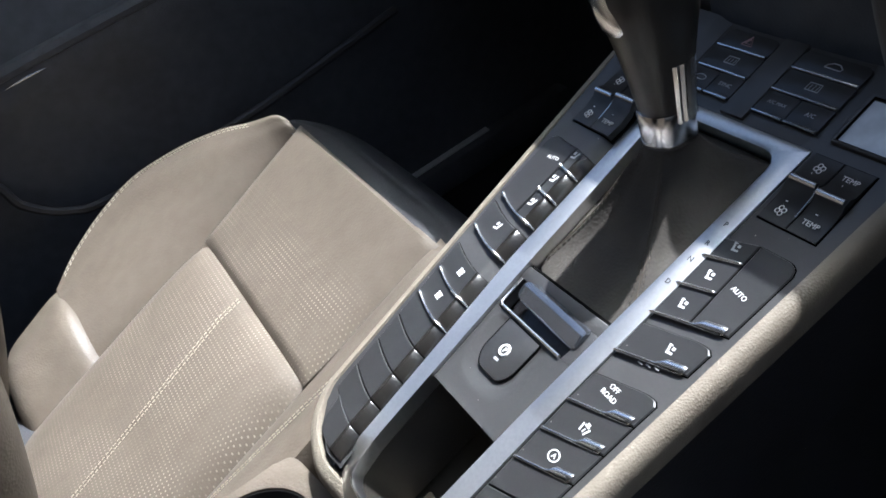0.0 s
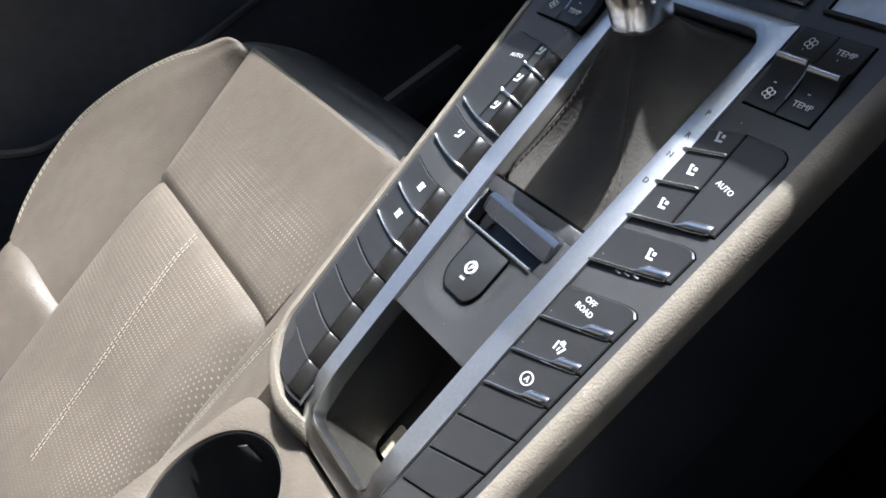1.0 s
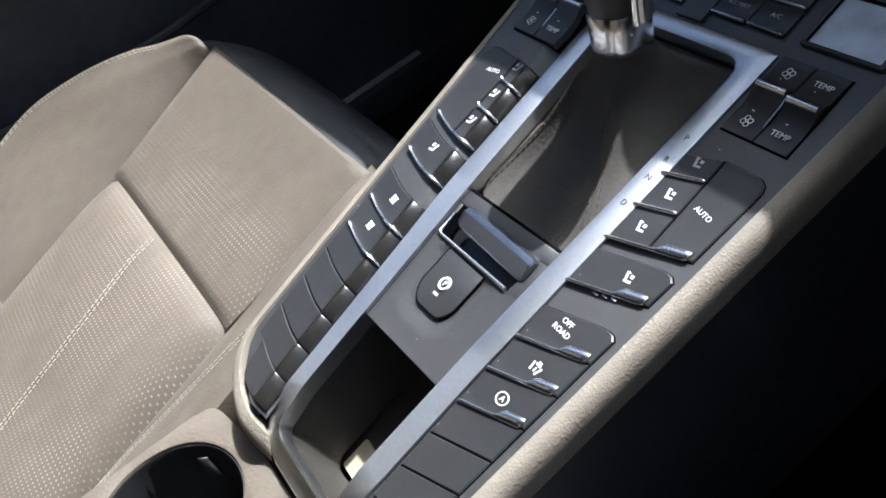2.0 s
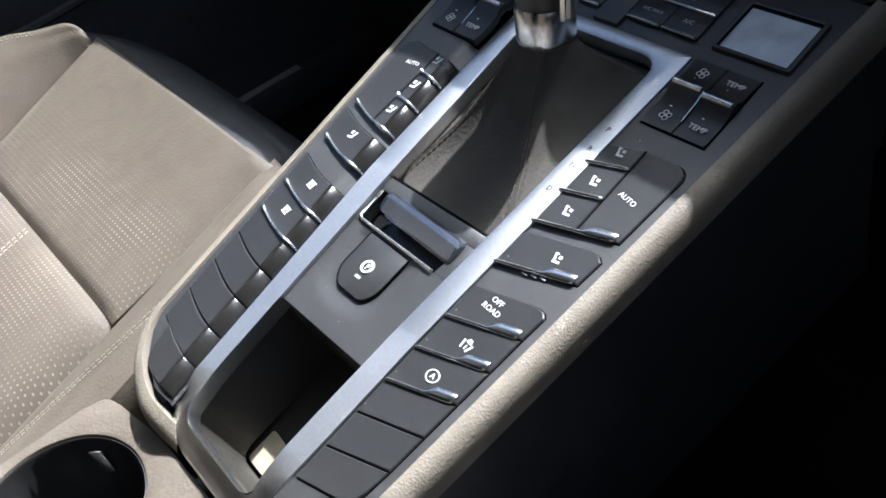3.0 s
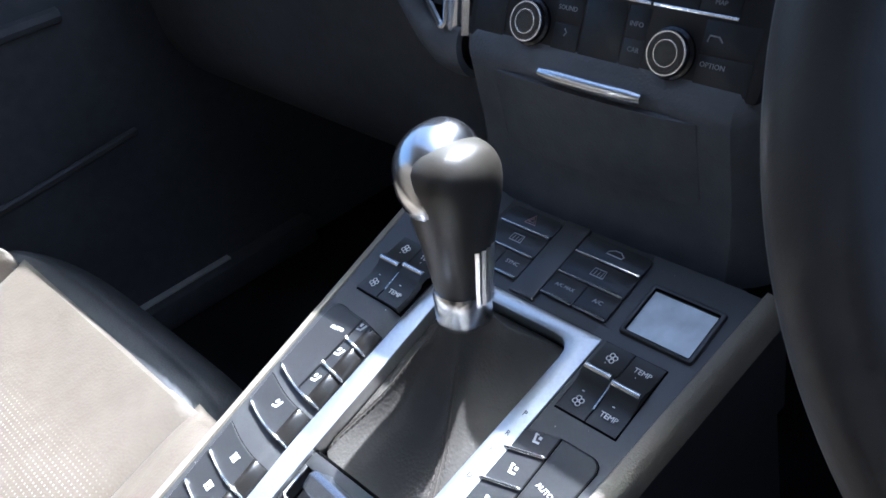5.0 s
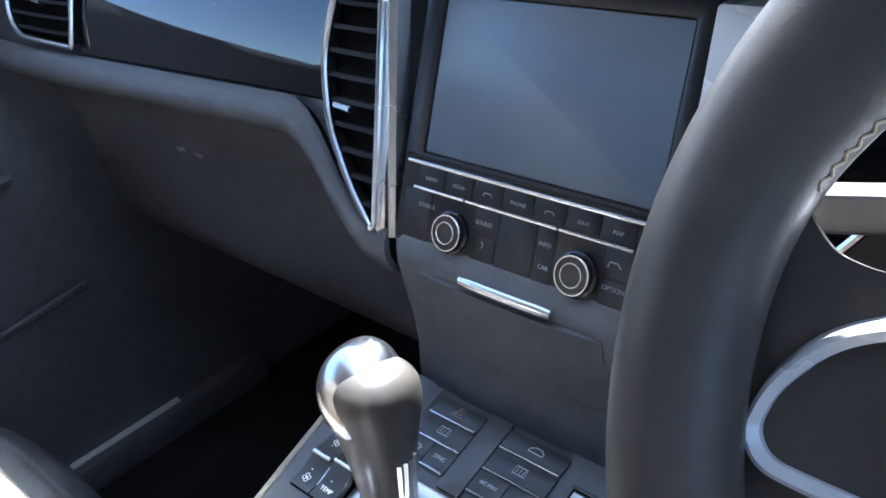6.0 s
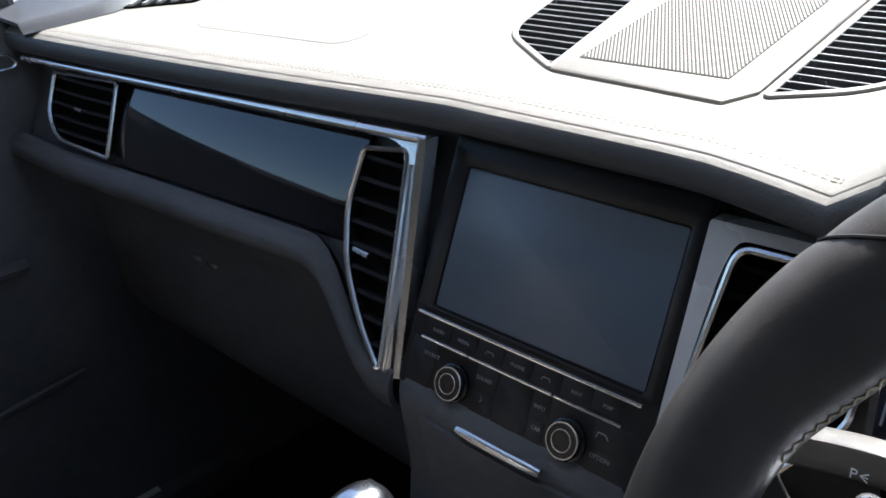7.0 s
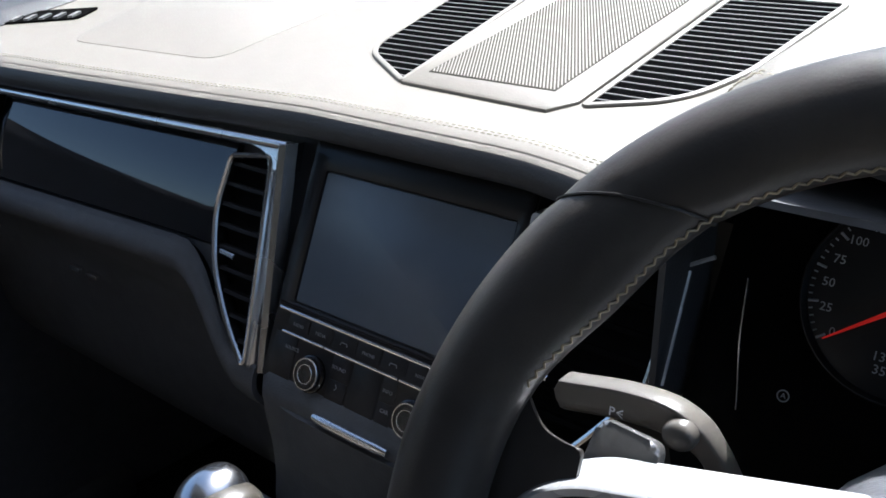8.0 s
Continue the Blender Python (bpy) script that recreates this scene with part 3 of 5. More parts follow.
def vent(outline, at, slats, tab, depth=0.0125, rim=None):
    """Air vent: chrome frame, dark well, slats and a metal tab. at(x, z, d) gives the place d behind the face."""
    n = len(outline)
    f = part("vent_frame", tube([at(x, z, -0.001) for x, z in outline], 0.0030, 8, closed=True), rim or ALU, dash, "glossy black air vent frame" if rim else "satin aluminium air vent frame")
    cx, cz = sum(p[0] for p in outline) / n, sum(p[1] for p in outline) / n
    shr = [(cx + (x - cx) * 0.97, cz + (z - cz) * 0.98) for x, z in outline]
    part("vent_well", loft([[at(x, z, 0.0) for x, z in shr], [at(x, z, depth) for x, z in shr]], caps=False), WELL, f)
    part("vent_back", loft([[at(x, z, depth) for x, z in shr], [at(x, z, depth + 0.002) for x, z in shr]]), WELL, f)
    zs = [p[1] for p in shr]
    for k in range(slats):
        z = min(zs) + (max(zs) - min(zs)) * (k + 0.7) / (slats + 0.4)
        xs = []
        for i in range(n):
            (xa, za), (xb, zb) = shr[i], shr[(i + 1) % n]
            if (za - z) * (zb - z) < 0:
                xs.append(xa + (xb - xa) * (z - za) / (zb - za))
        if len(xs) < 2:
            continue
        a, b = min(xs) + 0.002, max(xs) - 0.002
        part("slat", loft([[at(x, z + 0.0022, 0.0015), at(x, z - 0.0012, 0.0012), at(x, z - 0.0042, 0.0105), at(x, z - 0.0012, 0.0115)] for x in (a, (a + b) / 2, b)]), GAP if rim else BLADE, f)
    part("tab", tube([at(tab[0], tab[1], -0.002), at(tab[0] + tab[2], tab[1] - 0.001, -0.003)], [0.0022, 0.0030], 8), CHROME, f, "metal vent tab")
    return f


def on_face(x, z, d):
    return Vector((x, face_y(x, z) - 0.009 + d, z))


vent(rounded([(-0.219, 0.886), (-0.163, 0.894), (-0.1515, 0.80), (-0.1415, 0.718), (-0.146, 0.715), (-0.177, 0.742), (-0.211, 0.785), (-0.2265, 0.835)], [0.006, 0.010, 0.01, 0.004, 0.006, 0.02, 0.02, 0.02]), on_face, 9, (-0.205, 0.802, 0.022))
vent(rounded([(-0.785, 0.887), (-0.634, 0.893), (-0.628, 0.809), (-0.752, 0.812), (-0.787, 0.838)], [0.006, 0.004, 0.003, 0.02, 0.02]), on_face, 5, (-0.715, 0.853, 0.020))
vent(rounded([(0.2425, 0.892), (0.144, 0.890), (0.134, 0.80), (0.1335, 0.735), (0.148, 0.722), (0.19, 0.752), (0.2365, 0.812)], [0.004, 0.012, 0.01, 0.004, 0.006, 0.03, 0.006]), on_face, 9, (0.150, 0.80, 0.016), rim=CHROME)
corner = rounded([(0.1205, 0.9025), (0.25, 0.904), (0.25, 0.8965), (0.143, 0.8945), (0.1365, 0.874), (0.1265, 0.74), (0.1215, 0.74)], [0.003, 0.001, 0.001, 0.008, 0.01, 0.001, 0.001], 4)
part("vent_corner", loft([[on_face(x, z, d) for x, z in corner] for d in (0.012, 0.0, -0.0015)]), SILVER, dash, "satin aluminium vent surround")
part("panel_line", tube([(0.2615, 0.365, 0.8415), (0.2615, 0.390, 0.909)], 0.0019, 6), SILVER, dash, "thin metal trim line")
part("panel_line", tube([(0.2612, 0.390, 0.9125), (0.2765, 0.390, 0.9215)], 0.0014, 6), SILVER, dash, "thin metal trim line")

# dash-top grilles: two demister vents and the speaker between them
def on_top(x, y, h=0.0):
    return (x, y, top_z(y) + h)


grille = thing("speaker_grille", on_top(0.015, 0.64), "beige perforated speaker grille on the dash top", "speaker grille")
plate = [(-0.066, 0.499), (0.09, 0.492), (0.106, 0.515), (0.104, 0.79), (-0.094, 0.79)]
part("surround", loft([[on_top(x, y, -0.004) for x, y in plate], [on_top(x, y, 0.003) for x, y in plate], [on_top(0.01 + (x - 0.01) * 0.985, 0.63 + (y - 0.63) * 0.985, 0.0045) for x, y in plate]]), DASHTOP, grille)
bms = []
gx0, gx1, gy0, gy1 = -0.052, 0.078, 0.5235, 0.757
lean = -0.62                                  # sideways run of the ribs to one unit ahead
x = gx0 - 0.0
while x < gx1 + 0.16:
    ya = gy0 if x <= gx1 else gy0 + (gx1 - x) / lean
    yb = min(gy1, gy0 + (gx0 - x) / lean)
    if yb - ya > 0.004:
        ends = [(x + lean * (y - gy0), y) for y in (ya, yb)]
        bms.append(loft([[on_top(px + a, y, h) for a, h in ((-0.0009, 0.004), (-0.0007, 0.0054), (0.0007, 0.0054), (0.0009, 0.004))] for px, y in ends]))
    x += 0.0034
tagged(part("grille_ribs", merge(*bms), DASHTOP, grille), kind="stuff")
part("grille_bed", loft([[on_top(x, y, h) for x, y in ((-0.053, 0.522), (0.079, 0.522), (0.079, 0.759), (-0.053, 0.759))] for h in (0.0046, 0.0051)]), BED, grille)
for name, pts in (("demister_left", [(-0.068, 0.503), (-0.158, 0.556), (-0.185, 0.72), (-0.188, 0.79), (-0.104, 0.79)]), ("demister_right", [(0.112, 0.512), (0.176, 0.545), (0.200, 0.61), (0.217, 0.79), (0.110, 0.79)])):
    d = thing("demister_vent", on_top(pts[0][0], 0.64), "slatted black demister vent set in the dash top", "air vent", "demister vents")
    xs = [p[0] for p in pts]
    out = rounded(pts, [0.004, 0.03, 0.02, 0.01, 0.01], 6)
    # no real depth: a flat sheet under the slats, shade put into its black
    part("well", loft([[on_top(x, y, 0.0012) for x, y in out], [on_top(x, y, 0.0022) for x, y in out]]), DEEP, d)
    part("rim", tube([on_top(x, y, 0.0015) for x, y in out], 0.0034, 8, 0.7, closed=True), DASHTOP, d, "beige vent rim")
    y = 0.512
    while y < 0.785:
        cross = []
        for i in range(len(out)):
            (xa, ya), (xb, yb) = out[i], out[(i + 1) % len(out)]
            if (ya - y) * (yb - y) < 0:
                cross.append(xa + (xb - xa) * (y - ya) / (yb - ya))
        if len(cross) > 1:
            a, b = min(cross), max(cross)
            part("slat", loft([[on_top(x, y + dy, h) for dy, h in ((-0.0005, 0.002), (-0.0004, 0.0028), (0.0005, 0.0028), (0.0006, 0.002))] for x in (a, b)]), SLAT, d)
        y += 0.0125
side_vent = thing("side_demister", on_top(-0.70, 0.53), "small black side demister vent on the dash top", "air vent")
sv = rounded([(-0.745, 0.474), (-0.640, 0.524), (-0.655, 0.565), (-0.770, 0.515)], 0.008)
part("well", loft([[on_top(x, y, 0.001) for x, y in sv], [on_top(x, y, 0.003) for x, y in sv]]), GAP, side_vent)
for k in range(5):
    x, y = -0.735 + 0.02 * k, 0.480 + 0.0095 * k
    part("fin", loft([[on_top(x + a, y + b, h) for a, b in ((0, 0), (0.006, 0.003), (0.0, 0.02), (-0.006, 0.017))] for h in (0.003, 0.006)]), SLAT, side_vent)

# ---------------------------------------------------------------- infotainment unit and centre stack
unit = thing("infotainment_unit", (0, 0.0, 0.0), "black touchscreen radio unit with two rotary knobs", "car radio", m=DASH)
part("bezel", prism(rounded([(-0.1175, -0.047), (0.1195, -0.047), (0.1195, 0.182), (-0.1175, 0.182)], 0.003), -0.03, -0.0018, 0.0008), RADIOKEY, unit, m=DASH)
part("screen_surround", ring(rounded([(-0.1170, 0.021), (0.1185, 0.021), (0.1185, 0.170), (-0.1170, 0.170)], 0.003), rounded([(-0.0975, 0.026), (0.1065, 0.026), (0.1065, 0.145), (-0.0975, 0.145)], 0.003), -0.004, 0.0005, 0.0020), SURROUND, unit, m=DASH)
part("screen", prism(rounded([(-0.0965, 0.027), (0.1055, 0.027), (0.1055, 0.144), (-0.0965, 0.144)], 0.002), -0.003, -0.001, 0.0004), SCREEN, unit, "dark glossy display screen", m=DASH)
part("chrome_strip", tube([(-0.109, 0.018, 0.003), (0, 0.018, 0.0036), (0.109, 0.018, 0.003)], 0.0016, 8), CHROME, unit, "chrome strip", m=DASH)
for a, b in ((-0.0985, -0.0470), (-0.0450, 0.0380), (0.0400, 0.0985)):
    part("chrome_strip", tube([(a, -0.001, 0.004), (b, -0.001, 0.004)], 0.0013, 8), CHROME, unit, "chrome strip", m=DASH)
seven = [-0.0865, -0.0585, -0.030, -0.0015, 0.0262, 0.0545, 0.082]
for x, w in zip(seven, ("RADIO", "MEDIA", None, "PHONE", None, "NAVI", "MAP")):
    k = part("key", prism(rounded([(x - 0.0132, 0.0008), (x + 0.0132, 0.0008), (x + 0.0132, 0.0155), (x - 0.0132, 0.0155)], 0.001), -0.003, -0.0012, 0.0004), RADIOKEY, unit, m=DASH)
    if w in ("NAVI", "MAP", "RADIO", "MEDIA", "PHONE"):
        part("lettering", words(w, 0.0042, x, 0.0065, -0.0010), RADIO_PRINT, k, m=DASH)
    else:
        part("symbol", tube([(x - 0.004, 0.0055, -0.001), (x - 0.003, 0.0078, -0.001), (x + 0.003, 0.0078, -0.001), (x + 0.004, 0.0055, -0.001)], 0.0005, 5), RADIO_PRINT, k, m=DASH)
for x0, x1, y0, y1 in ((-0.112, -0.083, -0.045, -0.004), (-0.038, -0.016, -0.024, -0.004), (-0.038, -0.016, -0.045, -0.025), (-0.014, 0.0185, -0.045, -0.004), (0.020, 0.036, -0.024, -0.004), (0.020, 0.036, -0.045, -0.025), (0.0755, 0.112, -0.024, -0.004), (0.0755, 0.112, -0.045, -0.025)):
    part("key", prism(rounded([(x0, y0), (x1, y0), (x1, y1), (x0, y1)], 0.0015), -0.003, -0.0014, 0.0004), RADIOKEY, unit, m=DASH)
for w, x, y in (("SOURCE", -0.0875, -0.0145), ("SOUND", -0.029, -0.0145), ("INFO", 0.0272, -0.0155), ("CAR", 0.0285, -0.0317), ("OPTION", 0.0860, -0.0307)):
    part("lettering", words(w, 0.0046, x, y, -0.0012), RADIO_PRINT, unit, m=DASH)
part("symbol", tube([(0.079, -0.017, -0.0012), (0.080, -0.013, -0.0012), (0.086, -0.013, -0.0012), (0.089, -0.016, -0.0012)], 0.0006, 5), RADIO_PRINT, unit, m=DASH)
part("symbol", tube([(-0.0285, -0.028, -0.0012), (-0.0265, -0.0305, -0.0012), (-0.0285, -0.033, -0.0012)], 0.0005, 5), RADIO_PRINT, unit, m=DASH)
for x in (-0.058, 0.0572):
    k = part("knob", lathe([(0.0165, -0.002), (0.0165, 0.001), (0.0145, 0.0022), (0.0140, 0.0058), (0.0125, 0.0072), (0.0, 0.0074)], 36), GLOSS, unit, "black rotary knob", m=DASH @ Matrix.Translation((x, -0.0285, 0)))
    for r in (0.0134, 0.0083):
        part("knob_ring", tube([(x + r * math.cos(a), -0.0285 + r * math.sin(a), 0.0072 if r < 0.01 else 0.0062) for a in (2 * math.pi * i / 40 for i in range(40))], 0.0004 if r < 0.01 else 0.0007, 6, closed=True), CHROME, k, "thin chrome ring", m=DASH)

stack = thing("lower_stack", (0, 0.36, 0.65), "black panel with fold-out tray under the radio", "storage tray")


def stack_sheet(u, v):
    x = -0.155 + 0.31 * u
    pts = [(0.362, 0.722), (0.352, 0.714), (0.349, 0.700), (0.352, 0.672), (0.356, 0.640), (0.356, 0.610), (0.352, 0.575)]
    y, z = pts[round(v * 6)]
    return (x, y + 0.06 * max(0.0, abs(x) - 0.115) / 0.04, z)


part("panel", patch(stack_sheet, 20, 6, -0.008), DARK, stack)
part("tray_lid", patch(lambda u, v: (-0.085 + 0.17 * u, 0.3445 + 0.008 * v + 0.004 * (2 * u - 1) ** 4, 0.697 - 0.066 * v), 14, 6, -0.006), DARK, stack, "soft black tray lid")
part("tray_handle", tube([(-0.039 + 0.085 * i / 8, 0.3475 - 0.0008 * math.sin(math.pi * i / 8), 0.7055) for i in range(9)], [0.0036] + [0.0048] * 7 + [0.0036], 10), ALU, stack, "satin aluminium tray handle")

# ---------------------------------------------------------------- centre console
console = thing("centre_console", (0, 0.1, 0.30), "rising car centre console with two rows of buttons", "centre console")


def half(s):
    """Half width of the button deck at s along the slope."""
    return 0.1185 + 0.075 * s


S0, S1 = -0.105, 0.355


def pad_in(sg, s):
    """Inner edge of the leather pad."""
    return 0.1135 + 0.09 * s if sg < 0 else 0.1165 + 0.072 * s


# two flanks, so that the tray and the lever well stay open between them
for sg in (-1, 1):
    rows = []
    for i in range(25):
        s = S0 + (S1 - S0) * i / 24
        w = half(s)
        e = 1.0 if s > -0.06 else math.sqrt(max(0.02, 1 - ((-0.06 - s) / 0.052) ** 2))
        wo = 0.058 + (pad_in(sg, s) + 0.005 - 0.058) * e
        rows.append([(sg * 0.056, s, -0.30), (sg * 0.056, s, -0.004), (sg * (wo - 0.018), s, -0.003), (sg * (wo - 0.006), s, -0.010), (sg * wo, s, -0.035), (sg * (wo - 0.012), s, -0.30)])
    part("flank", loft(rows), CONSOLE, console, "charcoal console flank", m=CON)
    # grained leather pad along the outer edge, swept round the rear corner
    path = [Vector((pad_in(sg, v), v)) for v in (0.357 - 0.412 * i / 36 for i in range(37))]
    end = path[-1]
    path += [Vector((0.047 + (end.x - 0.047) * math.cos(q), -0.055 - 0.050 * math.sin(q))) for q in (math.pi / 2 * i / 14 for i in range(1, 15))]
    path += [Vector((0.047 - 0.005 * i, -0.105)) for i in range(1, 4)]
    rows, wide, hh = [], (0.013 if sg < 0 else 0.015), (0.007 if sg < 0 else 0.001)
    for i, p in enumerate(path):
        d = (path[min(i + 1, len(path) - 1)] - path[max(i - 1, 0)]).normalized()
        out = Vector((-d.y, d.x))
        drop = 0.005 * ease((i - 42) / 8) + 0.016 * ease((i - 48) / 5)
        fat = wide * (1 + 0.25 * ease((i - 42) / 8))
        prof = [(0.0, -0.02), (0.0, hh - 0.002), (0.12, hh + 0.001), (0.45, hh + 0.0008), (0.68, hh - 0.0012), (0.86, hh - 0.005), (0.96, hh - 0.011), (1.0, hh - 0.020), (0.75, -0.06), (0.4, -0.13)]
        rows.append([(sg * (p.x + out.x * fat * k), p.y + out.y * fat * k, h - drop) for k, h in prof])
    part("side_pad", loft([r[:8] for r in rows], closed=False, caps=False), PAD, console, "grained beige leather side pad", m=CON)
    part("side_skirt", loft([r[7:] for r in rows], closed=False, caps=False), ROLL, console, "dark console side below the pad", m=CON)


def along(table, s):
    """Straight-line reading of a short table."""
    for (a, u), (b, v) in zip(table, table[1:]):
        if s <= b:
            return u + (v - u) * (s - a) / (b - a)
    return table[-1][1]


RAIL_L = [(-0.13, 0.0440), (-0.0965, 0.0475), (-0.065, 0.0520), (0.0, 0.0578), (0.10, 0.0672), (0.18, 0.0712), (0.2765, 0.0735)]


def inner_x(sg, s):
    """Edge of the keys beside the rail."""
    return -along(RAIL_L, s) - 0.0008 if sg < 0 else 0.0645


def outer_x(sg, s):
    """Outer edge of the keys."""
    return -min(0.1262, 0.109 + 0.105 * s) if sg < 0 else min(0.1245, 0.1105 + 0.072 * s)


def deck_h(x, s=0.1):
    """Height of the button deck; the passenger's side rolls up out of the rail."""
    if x >= 0:
        return 0.0
    t = min(1.0, max(0.0, (-x - along(RAIL_L, s) - 0.0008) / 0.0120))
    return 0.0064 * math.sin(math.pi / 2 * t) + 0.0010 * max(0.0, (-x - 0.088) / 0.03)


def bow(x, s):
    """Rearward bow of the joints between the passenger's keys."""
    return -0.0026 * math.sin(math.pi * min(1.0, max(0.0, (-x - along(RAIL_L, s)) / 0.052))) if x < 0 else 0.0


def cap(xin, xout, s0a, s0b, s1a, s1b, rise=0.0006, nx=18, corner=0.0, tail=0.0, bowed=False):
    """Button between two slanted lines: s0a..s0b behind, s1a..s1b ahead, from xin(s) at the rail to xout(s) outside."""
    fi = xin if callable(xin) else (lambda s: xin)
    fo = xout if callable(xout) else (lambda s: xout)
    sg = 1 if fo(s1b) > fi(s1a) else -1
    rows = []
    for lift, ins in ((-0.008, 0.0), (rise - 0.0006, 0.0), (rise, 0.0007)):
        back, front = [], []
        for i in range(nx + 1):
            t = i / nx
            q = max(0.0, (t - 0.7) / 0.3)
            arc = 1 - math.sqrt(max(0.0, 1 - q * q))
            for row, a, b, cut, e in ((back, s0a, s0b, tail, ins), (front, s1a, s1b, -corner, -ins)):
                x = fi(a) + sg * ins + (fo(b) - fi(a) - 2 * sg * ins) * t
                q2 = a + (b - a) * t + e + cut * arc + (bow(x, a) if bowed else 0.0)
                row.append((x, q2, deck_h(x, q2) + lift))
        rows.append(back + front[::-1])
    bm = loft(rows, caps=False)
    bm.verts.ensure_lookup_table()
    n = 2 * (nx + 1)
    top = [bm.verts[2 * n + k] for k in range(n)]
    for i in range(nx):
        bm.faces.new((top[i], top[i + 1], top[n - 2 - i], top[n - 1 - i]))
    return bm


def bar(x0, s0, x1, s1, flare=True):
    """Chrome rod along the rear edge of a key; the driver's rods widen into a blade, the passenger's end in a bead."""
    n = 24
    rows = []
    for i in range(n + 1):
        t = i / n
        x, s = x0 + (x1 - x0) * t, s0 + (s1 - s0) * t
        s += bow(x, s0)
        wide = 0.0047 * ease((t - 0.60) / 0.10) if flare and x0 > 0 else 0.0
        bead = 0.0007 * math.exp(-((t - 0.95) / 0.05) ** 2) if x0 < 0 else 0.0
        r = (0.00125 + bead) * (0.5 if i in (0, n) else 1.0)
        hw = r + wide / 2
        rows.append([(x, s + wide / 2 + hw * math.cos(a), deck_h(x, s) + 0.0013 + 0.0008 * (x < 0 and t < 0.4) + (r + 0.0004) * math.sin(a)) for a in (2 * math.pi * k / 12 for k in range(12))])
    return loft(rows)


def key(xin, xout, s0a, s0b, s1a, s1b, label="", corner=0.0, tail=0.0):
    """Key cap with the dark joint round it."""
    fi = xin if callable(xin) else (lambda s: xin)
    fo = xout if callable(xout) else (lambda s: xout)
    sg = 1 if fo(s1b) > fi(s1a) else -1
    bw = sg < 0
    b = part("button", cap(xin, xout, s0a, s0b, s1a, s1b, corner=corner, tail=tail, bowed=bw), BUTTON, console, label, m=CON, smooth=22)
    j = 0.0006
    if bw and callable(xin):
        f = 0.0115 / abs(fo(s0a) - fi(s0a))
        part("key_flank", cap(fi, lambda s: fi(s) - 0.0115, s0a, s0a + (s0b - s0a) * f, s1a, s1a + (s1b - s1a) * f, rise=0.0012, nx=8, bowed=True), KEYROLL, b, "dark glossy flank of the key", m=CON, smooth=40)
    part("joint", cap(lambda s: fi(s) - sg * j * 0.3, lambda s: fo(s) + sg * j, s0a - j, s0b - j, s1a + j, s1b + j, rise=-0.0003, corner=corner, tail=tail, bowed=bw), GAP, b, m=CON)
    return b


def icon_bars(x, s, k, turn):
    """Small printed symbol that cannot be read: bars of its size."""
    if k:
        out = [(-0.0021, -0.0008, 0.0004, 0.0019, 14), (0.0021, -0.0008, 0.0004, 0.0019, -14), (0, 0.0011, 0.0014, 0.0005, 0), (0, 0.0022, 0.0009, 0.0004, 0), (0.0002, -0.0012, 0.0003, 0.0010, 0)]
    else:
        out = [(0, 0.0017, 0.0024, 0.0004, 0), (-0.0012, 0.0002, 0.0009, 0.0009, 0), (0.0014, 0.0002, 0.0007, 0.0009, 0), (0, -0.0015, 0.0022, 0.0004, 0)]
    bms = []
    for a, b, w, h, q in out:
        bms.append(box(-w, w, -h, h, 0, 0.0002))
        bms[-1].transform(pose(a, b, 0, 0, 0, q))
    bm = merge(*bms)
    bm.transform(Matrix.Translation((x, s, deck_h(x) + 0.0007)) @ pose(0, 0, 0, 0, -3 if x < -0.09 else 0, turn) @ Matrix.Scale(1.45, 4))
    return bm


def seat_icon(x, s, mirror=1):
    """Printed seat symbol: backrest, cushion and a small mark."""
    pts = [box(-0.0009, 0.0009, -0.0035, 0.0035, 0, 0.0002), box(-0.003, 0.003, -0.0009, 0.0009, 0, 0.0002), box(-0.0013, 0.0013, -0.0013, 0.0013, 0, 0.0002)]
    pts[0].transform(pose(-0.002 * mirror, 0.001, 0, 0, 0, 18 * mirror))
    pts[1].transform(pose(0.001 * mirror, -0.0025, 0, 0, 0, 8))
    pts[2].transform(pose(0.0022 * mirror, 0.002, 0))
    bm = merge(*pts, box(-0.0030, -0.0005, 0.0034, 0.0042, 0, 0.0002))
    bm.transform(Matrix.Translation((x, s, deck_h(x) + 0.0007)) @ Matrix.Diagonal((0.82, 0.82, 1, 1)))
    return bm


